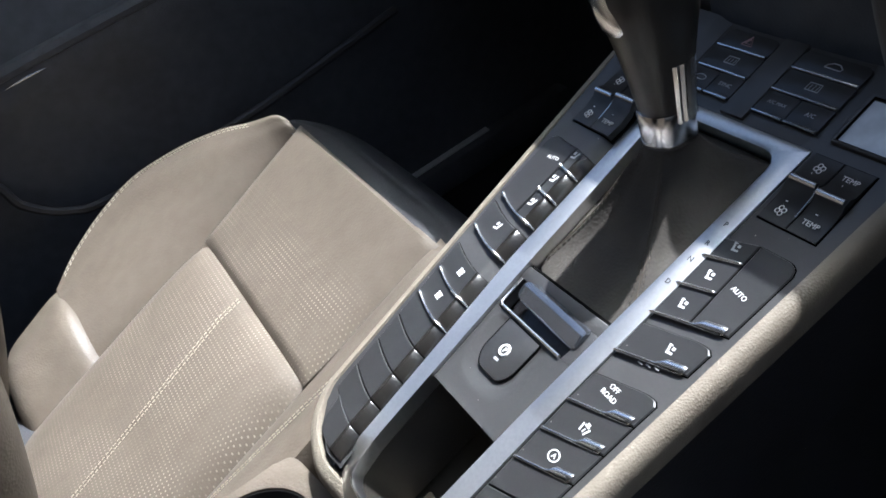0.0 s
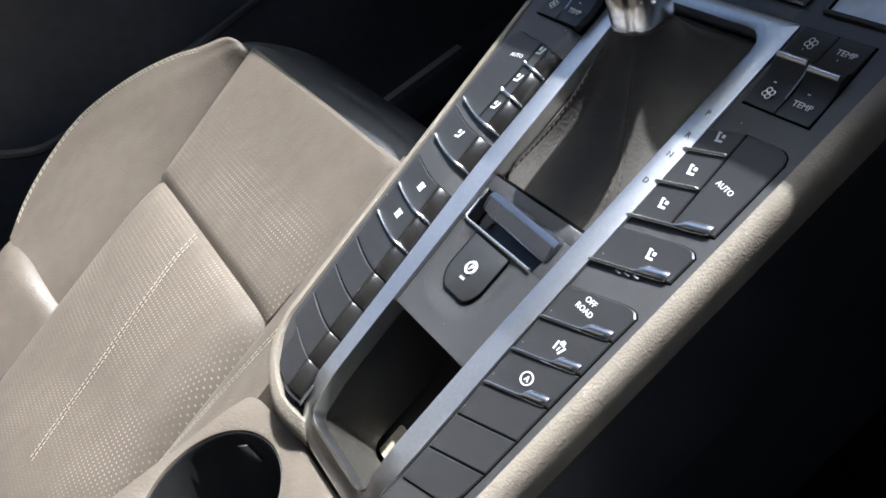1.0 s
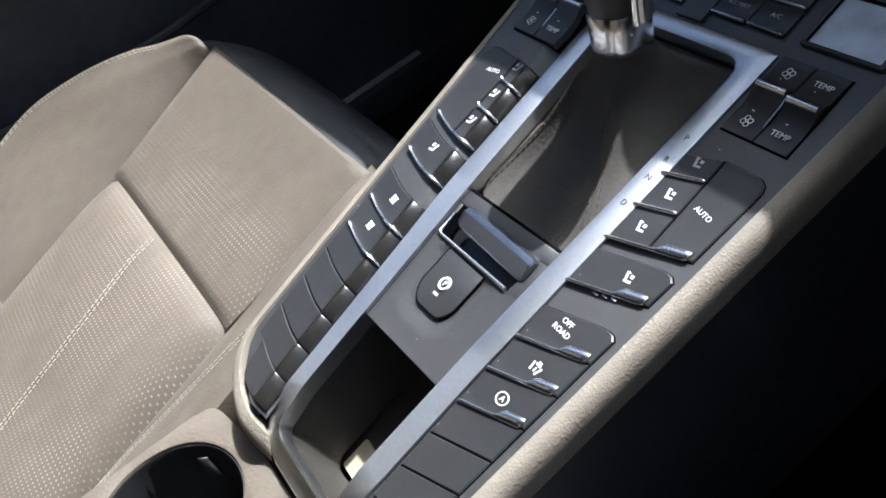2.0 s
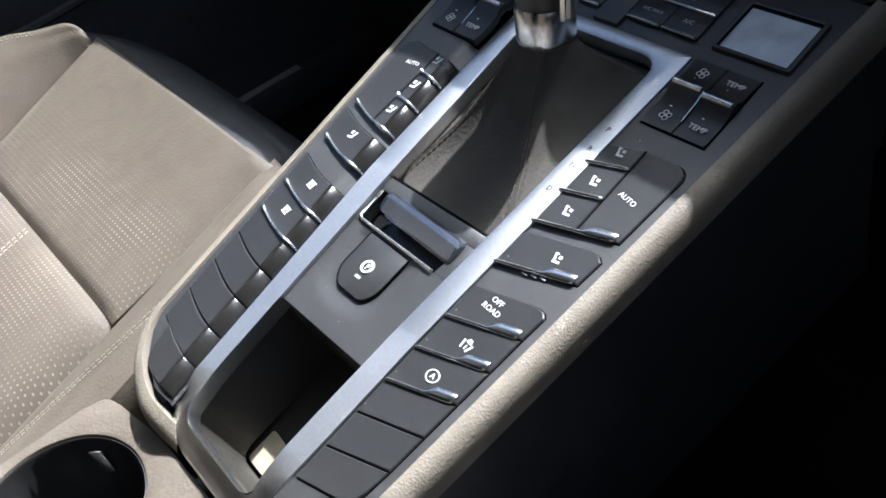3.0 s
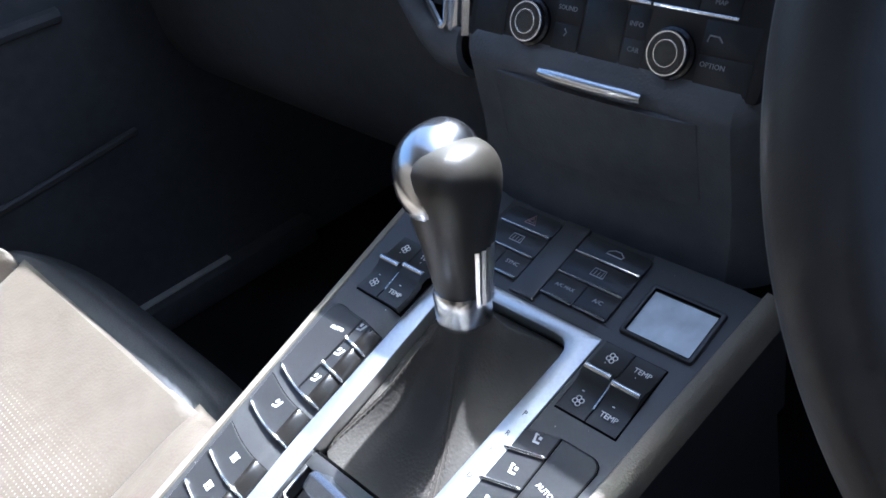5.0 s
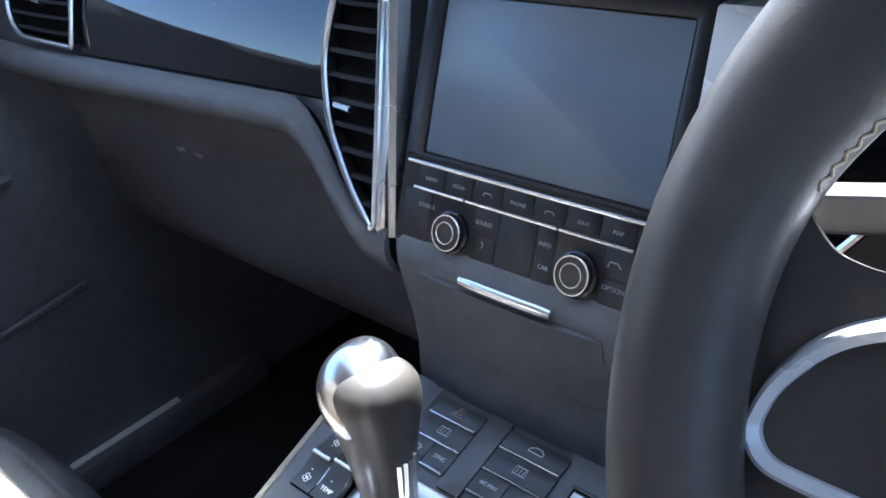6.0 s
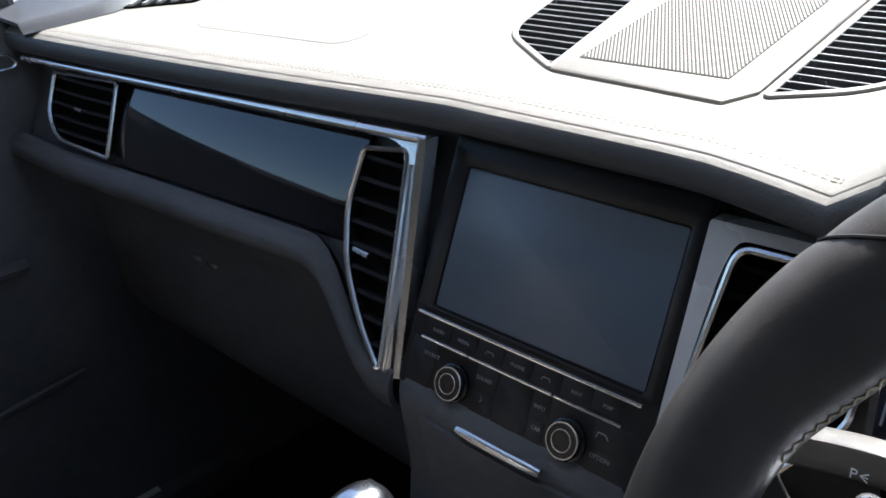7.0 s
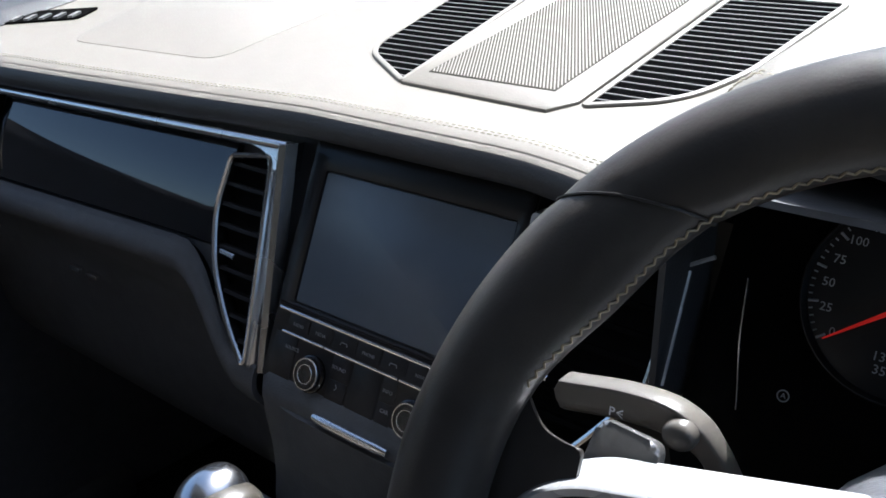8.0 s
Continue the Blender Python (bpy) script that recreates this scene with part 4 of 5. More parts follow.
for sg in (-1, 1):
    slant = 0.0095 if sg < 0 else 0.0135
    xi = lambda s, sg=sg: inner_x(sg, s)
    xo = lambda s, sg=sg: outer_x(sg, s)
    xm = sg * 0.0925
    # deck sheet round the keys
    def deck_sheet(u, v):
        s = -0.100 + 0.453 * v
        e = 1.0 if s > -0.055 else math.sqrt(max(0.0, 1 - ((-0.055 - s) / 0.047) ** 2))
        a = abs(inner_x(sg, s)) - 0.003
        x = sg * (a + (pad_in(sg, s) + 0.0015 - a) * e * u)
        return (x, s, deck_h(x, s) - 0.0010)


    part("deck", patch(deck_sheet, 16, 40), CONSOLE, console, "charcoal button deck", m=CON)
    front = 0.2025
    lines = [0.178, 0.1533, 0.1276, 0.0937, 0.0498, 0.0248, -0.0003, -0.0250, -0.0502, -0.0740]
    g = 0.0005
    # three short air-flow buttons and the long AUTO beside them
    prev = front
    for k, s in enumerate(lines[:3]):
        frac = (abs(xm) - 0.0655) / 0.05
        so = s + slant * frac
        pa, po = (front - slant * frac, front) if prev == front else (prev, prev + slant * frac)
        b = key(xi, xm, s + g, so + g, pa - g, po - g)
        part("button_bar", bar(xi(s), s, xm if k < 2 else xo(s) - sg * 0.002, so if k < 2 else s + slant, k == 2), CHROME, b, "chrome bar", m=CON)
        part("symbol", seat_icon((xi(s) + xm) / 2 + (0.001 if sg > 0 else -0.006), (s + prev) / 2 + 0.003, sg), ICON_DIM if k == 0 else ICON, b, m=CON)
        prev = s
    b = key(xm + sg * 0.0010, xo, lines[2] + slant * 0.55 + g, lines[2] + slant + g, front - g, front - g, corner=0.008)
    t = words("AUTO", 0.0046 if sg < 0 else 0.0050, 0, 0, 0, 8 if sg < 0 else -12)
    t.transform(Matrix.Translation((sg * 0.1055, 0.168 if sg > 0 else 0.183, deck_h(sg * 0.1055) + 0.0008)))
    part("lettering", t, ICON, b, m=CON)
    # seat heating and drive switches
    for k, (s, pf) in enumerate(((lines[3], lines[2] - 0.0085), (lines[4], lines[3] - 0.0195), (lines[5], lines[4]), (lines[6], lines[5]))):
        if sg < 0 and k == 3:
            b = key(xi, xo, s + g, s + slant + g, pf - g, pf + slant - g, "blank black button")
            continue
        b = key(xi, xo, s + g, s + slant + g, pf - g, pf + slant - g, corner=0.006 if k < 2 and sg > 0 else 0)
        part("button_bar", bar(xi(s), s, xo(s) - sg * 0.0015, s + slant), CHROME, b, "chrome bar", m=CON)
        xc, sc = sg * 0.0965, (s + pf) / 2 + slant * 0.62
        if k == 0:
            part("symbol", seat_icon(xc, sc, sg), ICON, b, m=CON)
            for j in range(3):
                part("indicator_lamp", box(xi(s) + sg * (0.022 + 0.006 * j) - 0.002, xi(s) + sg * (0.022 + 0.006 * j) + 0.002, s - 0.0032 + slant * (0.44 + 0.12 * j), s - 0.0022 + slant * (0.44 + 0.12 * j), deck_h(sg * 0.095), deck_h(sg * 0.095) + 0.0006), ICON_DIM, b, m=CON)
        elif k == 1 and sg > 0:
            for w, dy in (("OFF", 0.0031), ("ROAD", -0.0029)):
                t = words(w, 0.0052, 0, 0, 0, -4)
                t.transform(Matrix.Translation((xc - 0.010, sc + dy + 0.0005, 0.0008)))
                part("lettering", t, ICON, b, m=CON)
        elif k == 3:
            c = [(xc - 0.009 + 0.0045 * math.cos(a), sc - 0.003 + 0.0038 * math.sin(a), 0.001) for a in (2 * math.pi * i / 20 for i in range(20))]
            part("symbol", tube(c, 0.0005, 5, closed=True), ICON, b, m=CON)
            part("lettering", words("A", 0.005, xc - 0.009, sc - 0.003, 0.0008), ICON, b, m=CON)
        else:
            part("symbol", icon_bars(xc - sg * 0.006, sc - 0.002, sg > 0, -10), ICON, b, m=CON)
    # blank keys, the last one with a rounded outer corner
    for a, c in zip(lines[6:], lines[7:]):
        last = sg > 0 and c == lines[-1]
        key(xi, xo, c + g, c + slant + g - (0.003 if last else 0), a - g, a + slant - g, "blank black button", tail=0.010 if last else 0.0)
    if sg < 0:
        key(xi, lambda s: xo(s) + 0.008, -0.0965, -0.0900, lines[-1] - g, lines[-1] + slant - g, "blank black button", tail=0.016)
    xa, xb = sg * 0.0735, sg * 0.1215
    blk = part("rocker_block", cap(xa, xb, 0.2185, 0.2185, 0.2765, 0.2765, rise=-0.0002), GAP, console, "black rocker switch block", m=CON, smooth=22)
    xmid = (xa + xb) / 2
    part("rocker_divider", tube([(xmid, 0.2290, deck_h(xmid) + 0.0012), (xmid, 0.2440, deck_h(xmid) + 0.0026), (xmid, 0.2520, deck_h(xmid) + 0.0046)], 0.0006, 6), CHROME, blk, "thin chrome divider", m=CON)
    for q, (a, b2) in enumerate(((xa + sg * 0.001, xmid - sg * 0.0006), (xmid + sg * 0.0006, xb - sg * 0.001))):
        lo, hi = min(a, b2), max(a, b2)
        hq = max(deck_h(xa), deck_h(xb)) + (0.0008 if sg < 0 else 0.0)
        tilt = loft([[(lo, s, h), (hi, s, h)] + [(hi, s, h - 0.006), (lo, s, h - 0.006)] for s, h in ((0.2195, hq + 0.0006), (0.234, hq - 0.0002), (0.2445, hq + 0.0018), (0.2475, hq + 0.0042), (0.2535, hq + 0.0042), (0.2565, hq + 0.0018), (0.2755, hq + 0.0006))])
        r = part("rocker", tilt, BUTTON, blk, "black rocker", m=CON)
        part("rocker_bar", tube([(lo + 0.001, 0.2520 - 0.0025 * q, hq + 0.0047), (hi - 0.001, 0.2520 - 0.0025 * q, hq + 0.0047)], 0.0023, 10), CHROME, r, "chrome bar", m=CON)
        xc = (lo + hi) / 2
        temp = (q == 1) if sg > 0 else (q == 0)
        for s, sign in ((0.266, "+"), (0.229, "-")):
            part("sign", words(sign, 0.007, xc - 0.002, s - 0.0065 if sign == "+" else s + 0.0085, hq + (0.0014 if sign == "+" else 0.0006)), ICON, r, m=CON)
            if temp:
                part("lettering", words("TEMP", 0.0054, xc, s, hq + 0.0012), ICON, r, m=CON)
            else:
                fan = [tube([(xc + 0.0022 * math.cos(w) + 0.0016 * math.cos(a), s + 0.0022 * math.sin(w) + 0.0016 * math.sin(a), hq + 0.0014) for a in (2 * math.pi * i / 10 for i in range(10))], 0.0004, 4, closed=True) for w in (0.4, 1.97, 3.54, 5.1)]
                part("symbol", merge(*fan), ICON, r, m=CON)

# keys in front of the lever
part("front_plate", box(-0.0715, 0.0715, 0.2765, 0.353, -0.02, -0.0015, 0.001), CONSOLE, console, m=CON)
part("front_bridge", box(-0.0155, 0.0065, 0.2785, 0.352, -0.004, 0.0016, 0.0008), CONSOLE, console, m=CON)
for lo, hi in ((-0.0655, -0.0165), (0.0075, 0.0640)):
    for k, (s0, s1) in enumerate(((0.3300, 0.3475), (0.3090, 0.3290), (0.2880, 0.3080))):
        cells = [(lo, hi)] if k < 2 else [(lo, (lo + hi) / 2 - 0.0005), ((lo + hi) / 2 + 0.0005, hi)]
        for a, c in cells:
            pts = rounded([(a, s0), (c, s0), (c, s1), (a, s1)], 0.0012 if k else 0.004)
            b = part("button", prism(pts, -0.004, 0.0012, 0.0006), BUTTON, console, m=CON)
            part("button_bar", tube([(a + 0.0005, s0 + 0.0004, 0.0018), ((a + c) / 2, s0 + 0.0004, 0.0021), (c - 0.0005, s0 + 0.0004, 0.0018)], [0.0010, 0.0012, 0.0014], 8), CHROME, b, "chrome bar", m=CON)
            xc, sc = (a + c) / 2, (s0 + s1) / 2 + 0.001
            if k == 0 and lo < 0:
                tri = [(xc + r * math.cos(t), sc - 0.0008 + r * math.sin(t), 0.0014) for r, t in ((0.0058, 1.571), (0.0058, 3.665), (0.0058, 5.76))]
                tri2 = [(xc + 0.5 * (p[0] - xc), sc + 0.5 * (p[1] - sc), p[2]) for p in tri]
                part("symbol", merge(tube(tri, 0.0005, 4, closed=True), tube(tri2, 0.0004, 4, closed=True)), plain("red_grey_print", (0.45, 0.30, 0.30), 0.5), b, "warning triangle symbol", m=CON)
            elif k == 2:
                w = {(-0.0655): "SYNC", 0.0075: "A/C"}[lo] if a == cells[1][0] else {(-0.0655): None, 0.0075: "A/C MAX"}[lo]
                if w:
                    part("lettering", words(w, 0.0048 if len(w) < 6 else 0.0040, xc, sc, 0.0013), ICON_DIM, b, m=CON)
                else:
                    part("symbol", tube([(xc + 0.005 * math.cos(t), sc + 0.0025 * math.sin(t), 0.0014) for t in (2 * math.pi * i / 14 for i in range(14))], 0.0004, 4, closed=True), ICON_DIM, b, m=CON)
            elif k == 0:
                part("symbol", tube([(xc + 0.001 + x, sc + y, 0.0014) for x, y in ((-0.007, -0.0015), (-0.006, 0.001), (-0.002, 0.003), (0.003, 0.003), (0.007, 0.0), (0.006, -0.0018))], 0.0005, 4, closed=True), ICON_DIM, b, m=CON)
            else:
                q = [(xc - 0.0055, sc - 0.003), (xc + 0.0055, sc - 0.003), (xc + 0.0050, sc + 0.0035), (xc - 0.0050, sc + 0.0035)]
                part("symbol", merge(tube([(*p, 0.0014) for p in q], 0.0005, 4, closed=True), *[tube([(xc + d, sc - 0.002, 0.0014), (xc + d + 0.0006, sc + 0.0022, 0.0014)], 0.0003, 4) for d in (-0.003, 0, 0.003)]), ICON_DIM, b, m=CON)
# small grey display by the driver
open_d = [(0.0790, 0.2895), (0.1278, 0.2895), (0.1278, 0.3275), (0.0790, 0.3275)]
disp = part("display_frame", ring(rounded([(0.0755, 0.2865), (0.1315, 0.2865), (0.1315, 0.3310), (0.0755, 0.3310)], 0.003), rounded(open_d, 0.001), -0.0045, 0.0022, 0.0016), CONSOLE, console, m=CON)
part("display_wall", loft([[(x, y, h) for x, y in rounded(open_d, 0.001)] for h in (0.0016, -0.0030)], caps=False), GAP, disp, m=CON)
part("display", prism([(0.0792, 0.2897), (0.1276, 0.2897), (0.1276, 0.3262), (0.0792, 0.3262)], -0.006, -0.0004), LCD, disp, "blank pale grey display", m=CON)

# satin aluminium rail round lever well, plate and tray
r_out = rounded([(-0.0520, -0.065), (-0.0578, 0.0), (-0.0672, 0.10), (-0.0735, 0.2765), (0.0715, 0.2765), (0.0630, 0.02), (0.0625, -0.060), (0.0610, -0.098), (0.049, -0.119), (-0.030, -0.117), (-0.0485, -0.107)], [0.01, 0.01, 0.01, 0.003, 0.003, 0.01, 0.01, 0.010, 0.008, 0.008, 0.008], 4)
r_in = rounded([(-0.0385, -0.060), (-0.0425, 0.0), (-0.0490, 0.10), (-0.0570, 0.2635), (0.0535, 0.2635), (0.0460, 0.02), (0.0450, -0.060), (0.0455, -0.092), (0.041, -0.1025), (-0.026, -0.1005), (-0.0345, -0.0965)], [0.01, 0.01, 0.01, 0.014, 0.014, 0.01, 0.01, 0.005, 0.005, 0.004, 0.004], 4)
rail = ring(r_out, r_in, -0.012, 0.0015, 0.0030)
for v in rail.verts:                          # the rear end bends down
    v.co.z -= 0.55 * max(0.0, -0.088 - v.co.y)
part("rail", rail, SATIN, console, "satin aluminium rail frame", m=CON)

for w, x, s in (("P", 0.0618, 0.2035), ("R", 0.0612, 0.1863), ("N", 0.0600, 0.1712), ("D", 0.0590, 0.1505)):
    part("lettering", words(w, 0.0055, x, s, 0.0017), CONSOLE, console, m=CON)

# plate with the parking brake
def plate_sheet(u, v):
    """Plate that sinks in a soft dish round the brake button."""
    y = -0.004 + 0.0705 * v
    x = (2 * u - 1) * (0.0455 + 0.0023 * v)
    q = ((abs(x + 0.0062) / 0.021) ** 3 + (abs(y - 0.047) / 0.0235) ** 3) ** (1 / 3)
    return (x, y, -0.002 - 0.0018 * ease((1.65 - q) / 0.6) * ease((0.0655 - y) / 0.006))


part("plate", merge(patch(plate_sheet, 72, 56, 0.006),
                    prism([(-0.0478, 0.0666), (-0.0435, 0.0666), (-0.0450, 0.0935), (-0.0488, 0.0935)], -0.012, -0.002, 0.0003),
                    prism([(0.0345, 0.0666), (0.0478, 0.0666), (0.0488, 0.0935), (0.0385, 0.0935)], -0.012, -0.002, 0.0003),
                    prism([(-0.0488, 0.0936), (0.0488, 0.0936), (0.0492, 0.1040), (-0.0492, 0.1040)], -0.012, -0.002, 0.0004)), CONSOLE, console, "charcoal plate round the parking brake", m=CON)
part("plate_front_edge", box(-0.049, 0.049, 0.1035, 0.1065, -0.012, -0.0035, 0.0004), GAP, console, m=CON)
part("plate_base", box(-0.046, 0.046, -0.0035, 0.1045, -0.020, -0.0155), GAP, console, m=CON)
part("brake_well", prism([(-0.044, 0.067), (0.0385, 0.0655), (0.0395, 0.0925), (-0.045, 0.0945)], -0.0150, -0.0138), GLOSS, console, "glossy black finger well", m=CON)
rows = []
for t, e in ((0.0, 0.72), (0.03, 0.95), (0.06, 1.0), (0.5, 1.0), (0.94, 1.0), (0.98, 0.94), (1.0, 0.74)):
    x, d = -0.036 + 0.0755 * t, -0.0035 * t
    rows.append([(x + (0.006 if h < 0 else 0.0) * (1 - t), 0.088 + d + (s - 0.088) * e, h * e - 0.001) for s, h in ((0.0985, -0.008), (0.0975, -0.0005), (0.0945, 0.0034), (0.0925, 0.0042), (0.0900, 0.0044), (0.0805, 0.0012), (0.0790, -0.0002), (0.0795, -0.0020), (0.0880, -0.0100))])
part("brake_paddle", loft(rows), DARKCHROME, console, "smoked metal parking brake paddle", m=CON, smooth=18)
part("brake_edge", tube([(-0.0445, 0.086, -0.0015), (-0.0435, 0.0705, -0.001), (-0.040, 0.0685, -0.0008), (0.0335, 0.0665, -0.0008)], [0.0012, 0.0014, 0.0014, 0.0016], 8), CHROME, console, "chrome edge", m=CON)
bpts = rounded([(-0.0262, 0.0655), (0.0138, 0.0640), (0.0135, 0.0340), (0.0070, 0.0245), (-0.0180, 0.0250), (-0.0262, 0.0350)], [0.0015, 0.0015, 0.006, 0.005, 0.005, 0.006], 5)
b = part("brake_button", prism(bpts, -0.012, -0.0017, 0.0005), BUTTON, console, "black parking brake button", m=CON)
part("brake_joint", tube([(x, s, -0.0021) for x, s in bpts], 0.0007, 5, closed=True), GAP, b, m=CON)
part("symbol", merge(tube([(-0.0075 + 0.0042 * math.cos(a), 0.045 + 0.0042 * math.sin(a), -0.0015) for a in (2 * math.pi * i / 18 for i in range(18))], 0.0011, 5, closed=True), words("P", 0.006, -0.0075, 0.045, -0.0015)), ICON, b, m=CON)
part("lettering_bar", box(-0.0105, -0.0055, 0.0355, 0.0375, -0.0017, -0.0014), ICON_DIM, b, m=CON)

# tray behind the plate
t_o = [(-0.036, -0.101), (0.047, -0.103), (0.0465, -0.004), (-0.0440, -0.004)]
part("tray_wall", loft([[(x, s, -0.003) for x, s in rounded(t_o, [0.012, 0.012, 0.003, 0.003])], [(x * 0.96, -0.052 + (s + 0.052) * 0.97, -0.075 - 0.10 * (s + 0.05)) for x, s in rounded(t_o, [0.012, 0.012, 0.003, 0.003])]], caps=False), TRAYMAT, console, "dark open storage tray", m=CON)
part("tray_floor", prism(rounded([(-0.045, -0.098), (0.046, -0.098), (0.046, -0.005), (-0.045, -0.005)], 0.01), -0.085, -0.078), TRAYMAT, console, m=CON)
# cup holder and rear deck
cup_c = Vector((-0.0558, -0.1862, 0.452))
n = 40
oc = rounded([(-0.122, -0.30), (0.150, -0.30), (0.146, -0.125), (0.062, -0.112), (-0.05, -0.112), (-0.119, -0.122)], 0.012, 6)
loop = []
for p, q in zip(oc, oc[1:] + oc[:1]):
    k = max(1, round(math.dist(p, q) / 0.006))
    loop += [(p[0] + (q[0] - p[0]) * i / k, p[1] + (q[1] - p[1]) * i / k) for i in range(k)]
oc, circ = loop, []
for x, y in oc:
    a = math.atan2(y - cup_c.y, x - cup_c.x)
    circ.append((cup_c.x + 0.0562 * math.cos(a), cup_c.y + 0.0562 * math.sin(a)))
part("rear_deck", ring(oc, circ, 0.36, 0.447, 0.003), BEIGE, console, "beige rear console deck", m=Matrix.Translation((0, 0, 0)))
cup = part("cup_holder", loft([[(cup_c.x + r * math.cos(2 * math.pi * i / n), cup_c.y + r * math.sin(2 * math.pi * i / n), z) for i in range(n)] for r, z in ((0.0566, 0.4400), (0.0564, 0.4440), (0.0556, 0.4446), (0.0545, 0.4430), (0.0510, 0.345), (0.001, 0.343))], caps=False), RUBBER, console, "black cup holder")
part("cup_clip", box(-0.0015, 0.0015, -0.0050, 0.0050, 0.411, 0.434, 0.001), CHROME, cup, "chrome clip", m=pose(cup_c.x - 0.0368, cup_c.y + 0.0370, 0, 0, 0, 135))
card = thing("paper_card", (-0.033, -0.088, -0.077), "cream folded paper card lying in the storage tray", "card", m=CON)
part("sheet", prism(rounded([(-0.0345, -0.0975), (-0.0095, -0.0985), (-0.0140, -0.0740), (-0.0340, -0.0720)], 0.003), -0.078, -0.0765), PAPER, card, m=CON)

# ---------------------------------------------------------------- gear lever
lever = thing("gear_lever", (0, 0.185, 0.0), "automatic gear lever with taupe knob and chrome collar", "gear lever", m=CON)
axis = (Vector((-0.0185, 0.2360, 0.7325)) - Vector((-0.0080, 0.218, 0.588))).normalized()
lx = Vector((1, 0, 0))
lx = (lx - axis * lx.dot(axis)).normalized()
ly = axis.cross(lx)
LEV = Matrix(((lx.x, ly.x, axis.x, -0.0080), (lx.y, ly.y, axis.y, 0.218), (lx.z, ly.z, axis.z, 0.588), (0, 0, 0, 1)))


def oval(z, rx, ry, ox=0.0, oy=0.0, n=28, sq=2.4):
    out = []
    for i in range(n):
        a = 2 * math.pi * i / n
        c, s = math.cos(a), math.sin(a)
        out.append((ox + rx * math.copysign(abs(c) ** (2 / sq), c), oy + ry * math.copysign(abs(s) ** (2 / sq), s), z))
    return out


part("collar", loft([oval(z, r, r) for z, r in ((-0.006, 0.0165), (-0.004, 0.0180), (0.0, 0.0186), (0.012, 0.0186), (0.018, 0.0190), (0.021, 0.0184), (0.022, 0.015))]), CAPSILVER, lever, "polished chrome collar", m=LEV)
kn = [(0.012, 0.0150, 0.0155, 0), (0.026, 0.0180, 0.0190, 0), (0.049, 0.0215, 0.0225, 0), (0.071, 0.0250, 0.0270, 0), (0.090, 0.0280, 0.0310, 0.001), (0.104, 0.0280, 0.0315, 0.0025), (0.1145, 0.0255, 0.0285, 0.0035), (0.1225, 0.0190, 0.0215, 0.004), (0.1265, 0.009, 0.0105, 0.0042), (0.1274, 0.001, 0.001, 0.0042)]
kn_rows = spline([(a[0], a[1], a[2]) for a in kn], 40)
lean_rows = spline([(a[0], a[3], 0) for a in kn], 40)
part("knob", loft([oval(r[0], max(0.0005, r[1]), max(0.0005, r[2]), q[1], 0.001 - 0.6 * q[1], 36) for r, q in zip(kn_rows, lean_rows)]), KNOB, lever, "taupe leather gear knob", m=LEV)
# silver lobe that swells out of the knob on the passenger's side and over the crown: height, half axes, offset, its bearing
lobe = [(0.066, 0.0180, 0.0195, 0.000, 250), (0.076, 0.0225, 0.0240, 0.0022, 246), (0.086, 0.0258, 0.0280, 0.0044, 236), (0.096, 0.0272, 0.0300, 0.0058, 222), (0.106, 0.0270, 0.0300, 0.0072, 208), (0.116, 0.0250, 0.0280, 0.0088, 192), (0.125, 0.0205, 0.0235, 0.0100, 178), (0.1315, 0.0140, 0.0165, 0.0108, 168), (0.1350, 0.0070, 0.0085, 0.0112, 164), (0.1358, 0.0008, 0.0008, 0.0112, 164)]
shape = spline([q[:3] for q in lobe], 44)
shift = spline([(q[3] * math.cos(radians(q[4])), q[3] * math.sin(radians(q[4])), 0) for q in lobe], 44)
part("knob_cap", loft([oval(r[0], max(0.0005, r[1]), max(0.0005, r[2]), o.x, 0.001 + o.y, 36) for r, o in zip(shape, shift)]), CAPSILVER, lever, "bright silver knob cap", m=LEV)
for q in range(5):
    a = radians(-12 + 13 * q)
    part("chrome_fin", loft([[(r * math.cos(a + d), 0.001 + r * math.sin(a + d), z) for d, r in ((-0.10, r0), (0.0, r0 + 0.0016), (0.10, r0), (0.0, r0 - 0.004))] for z, r0 in ((0.014, 0.0196), (0.026, 0.0200), (0.044, 0.0222), (0.056, 0.0232))]), CHROME, lever, m=LEV)
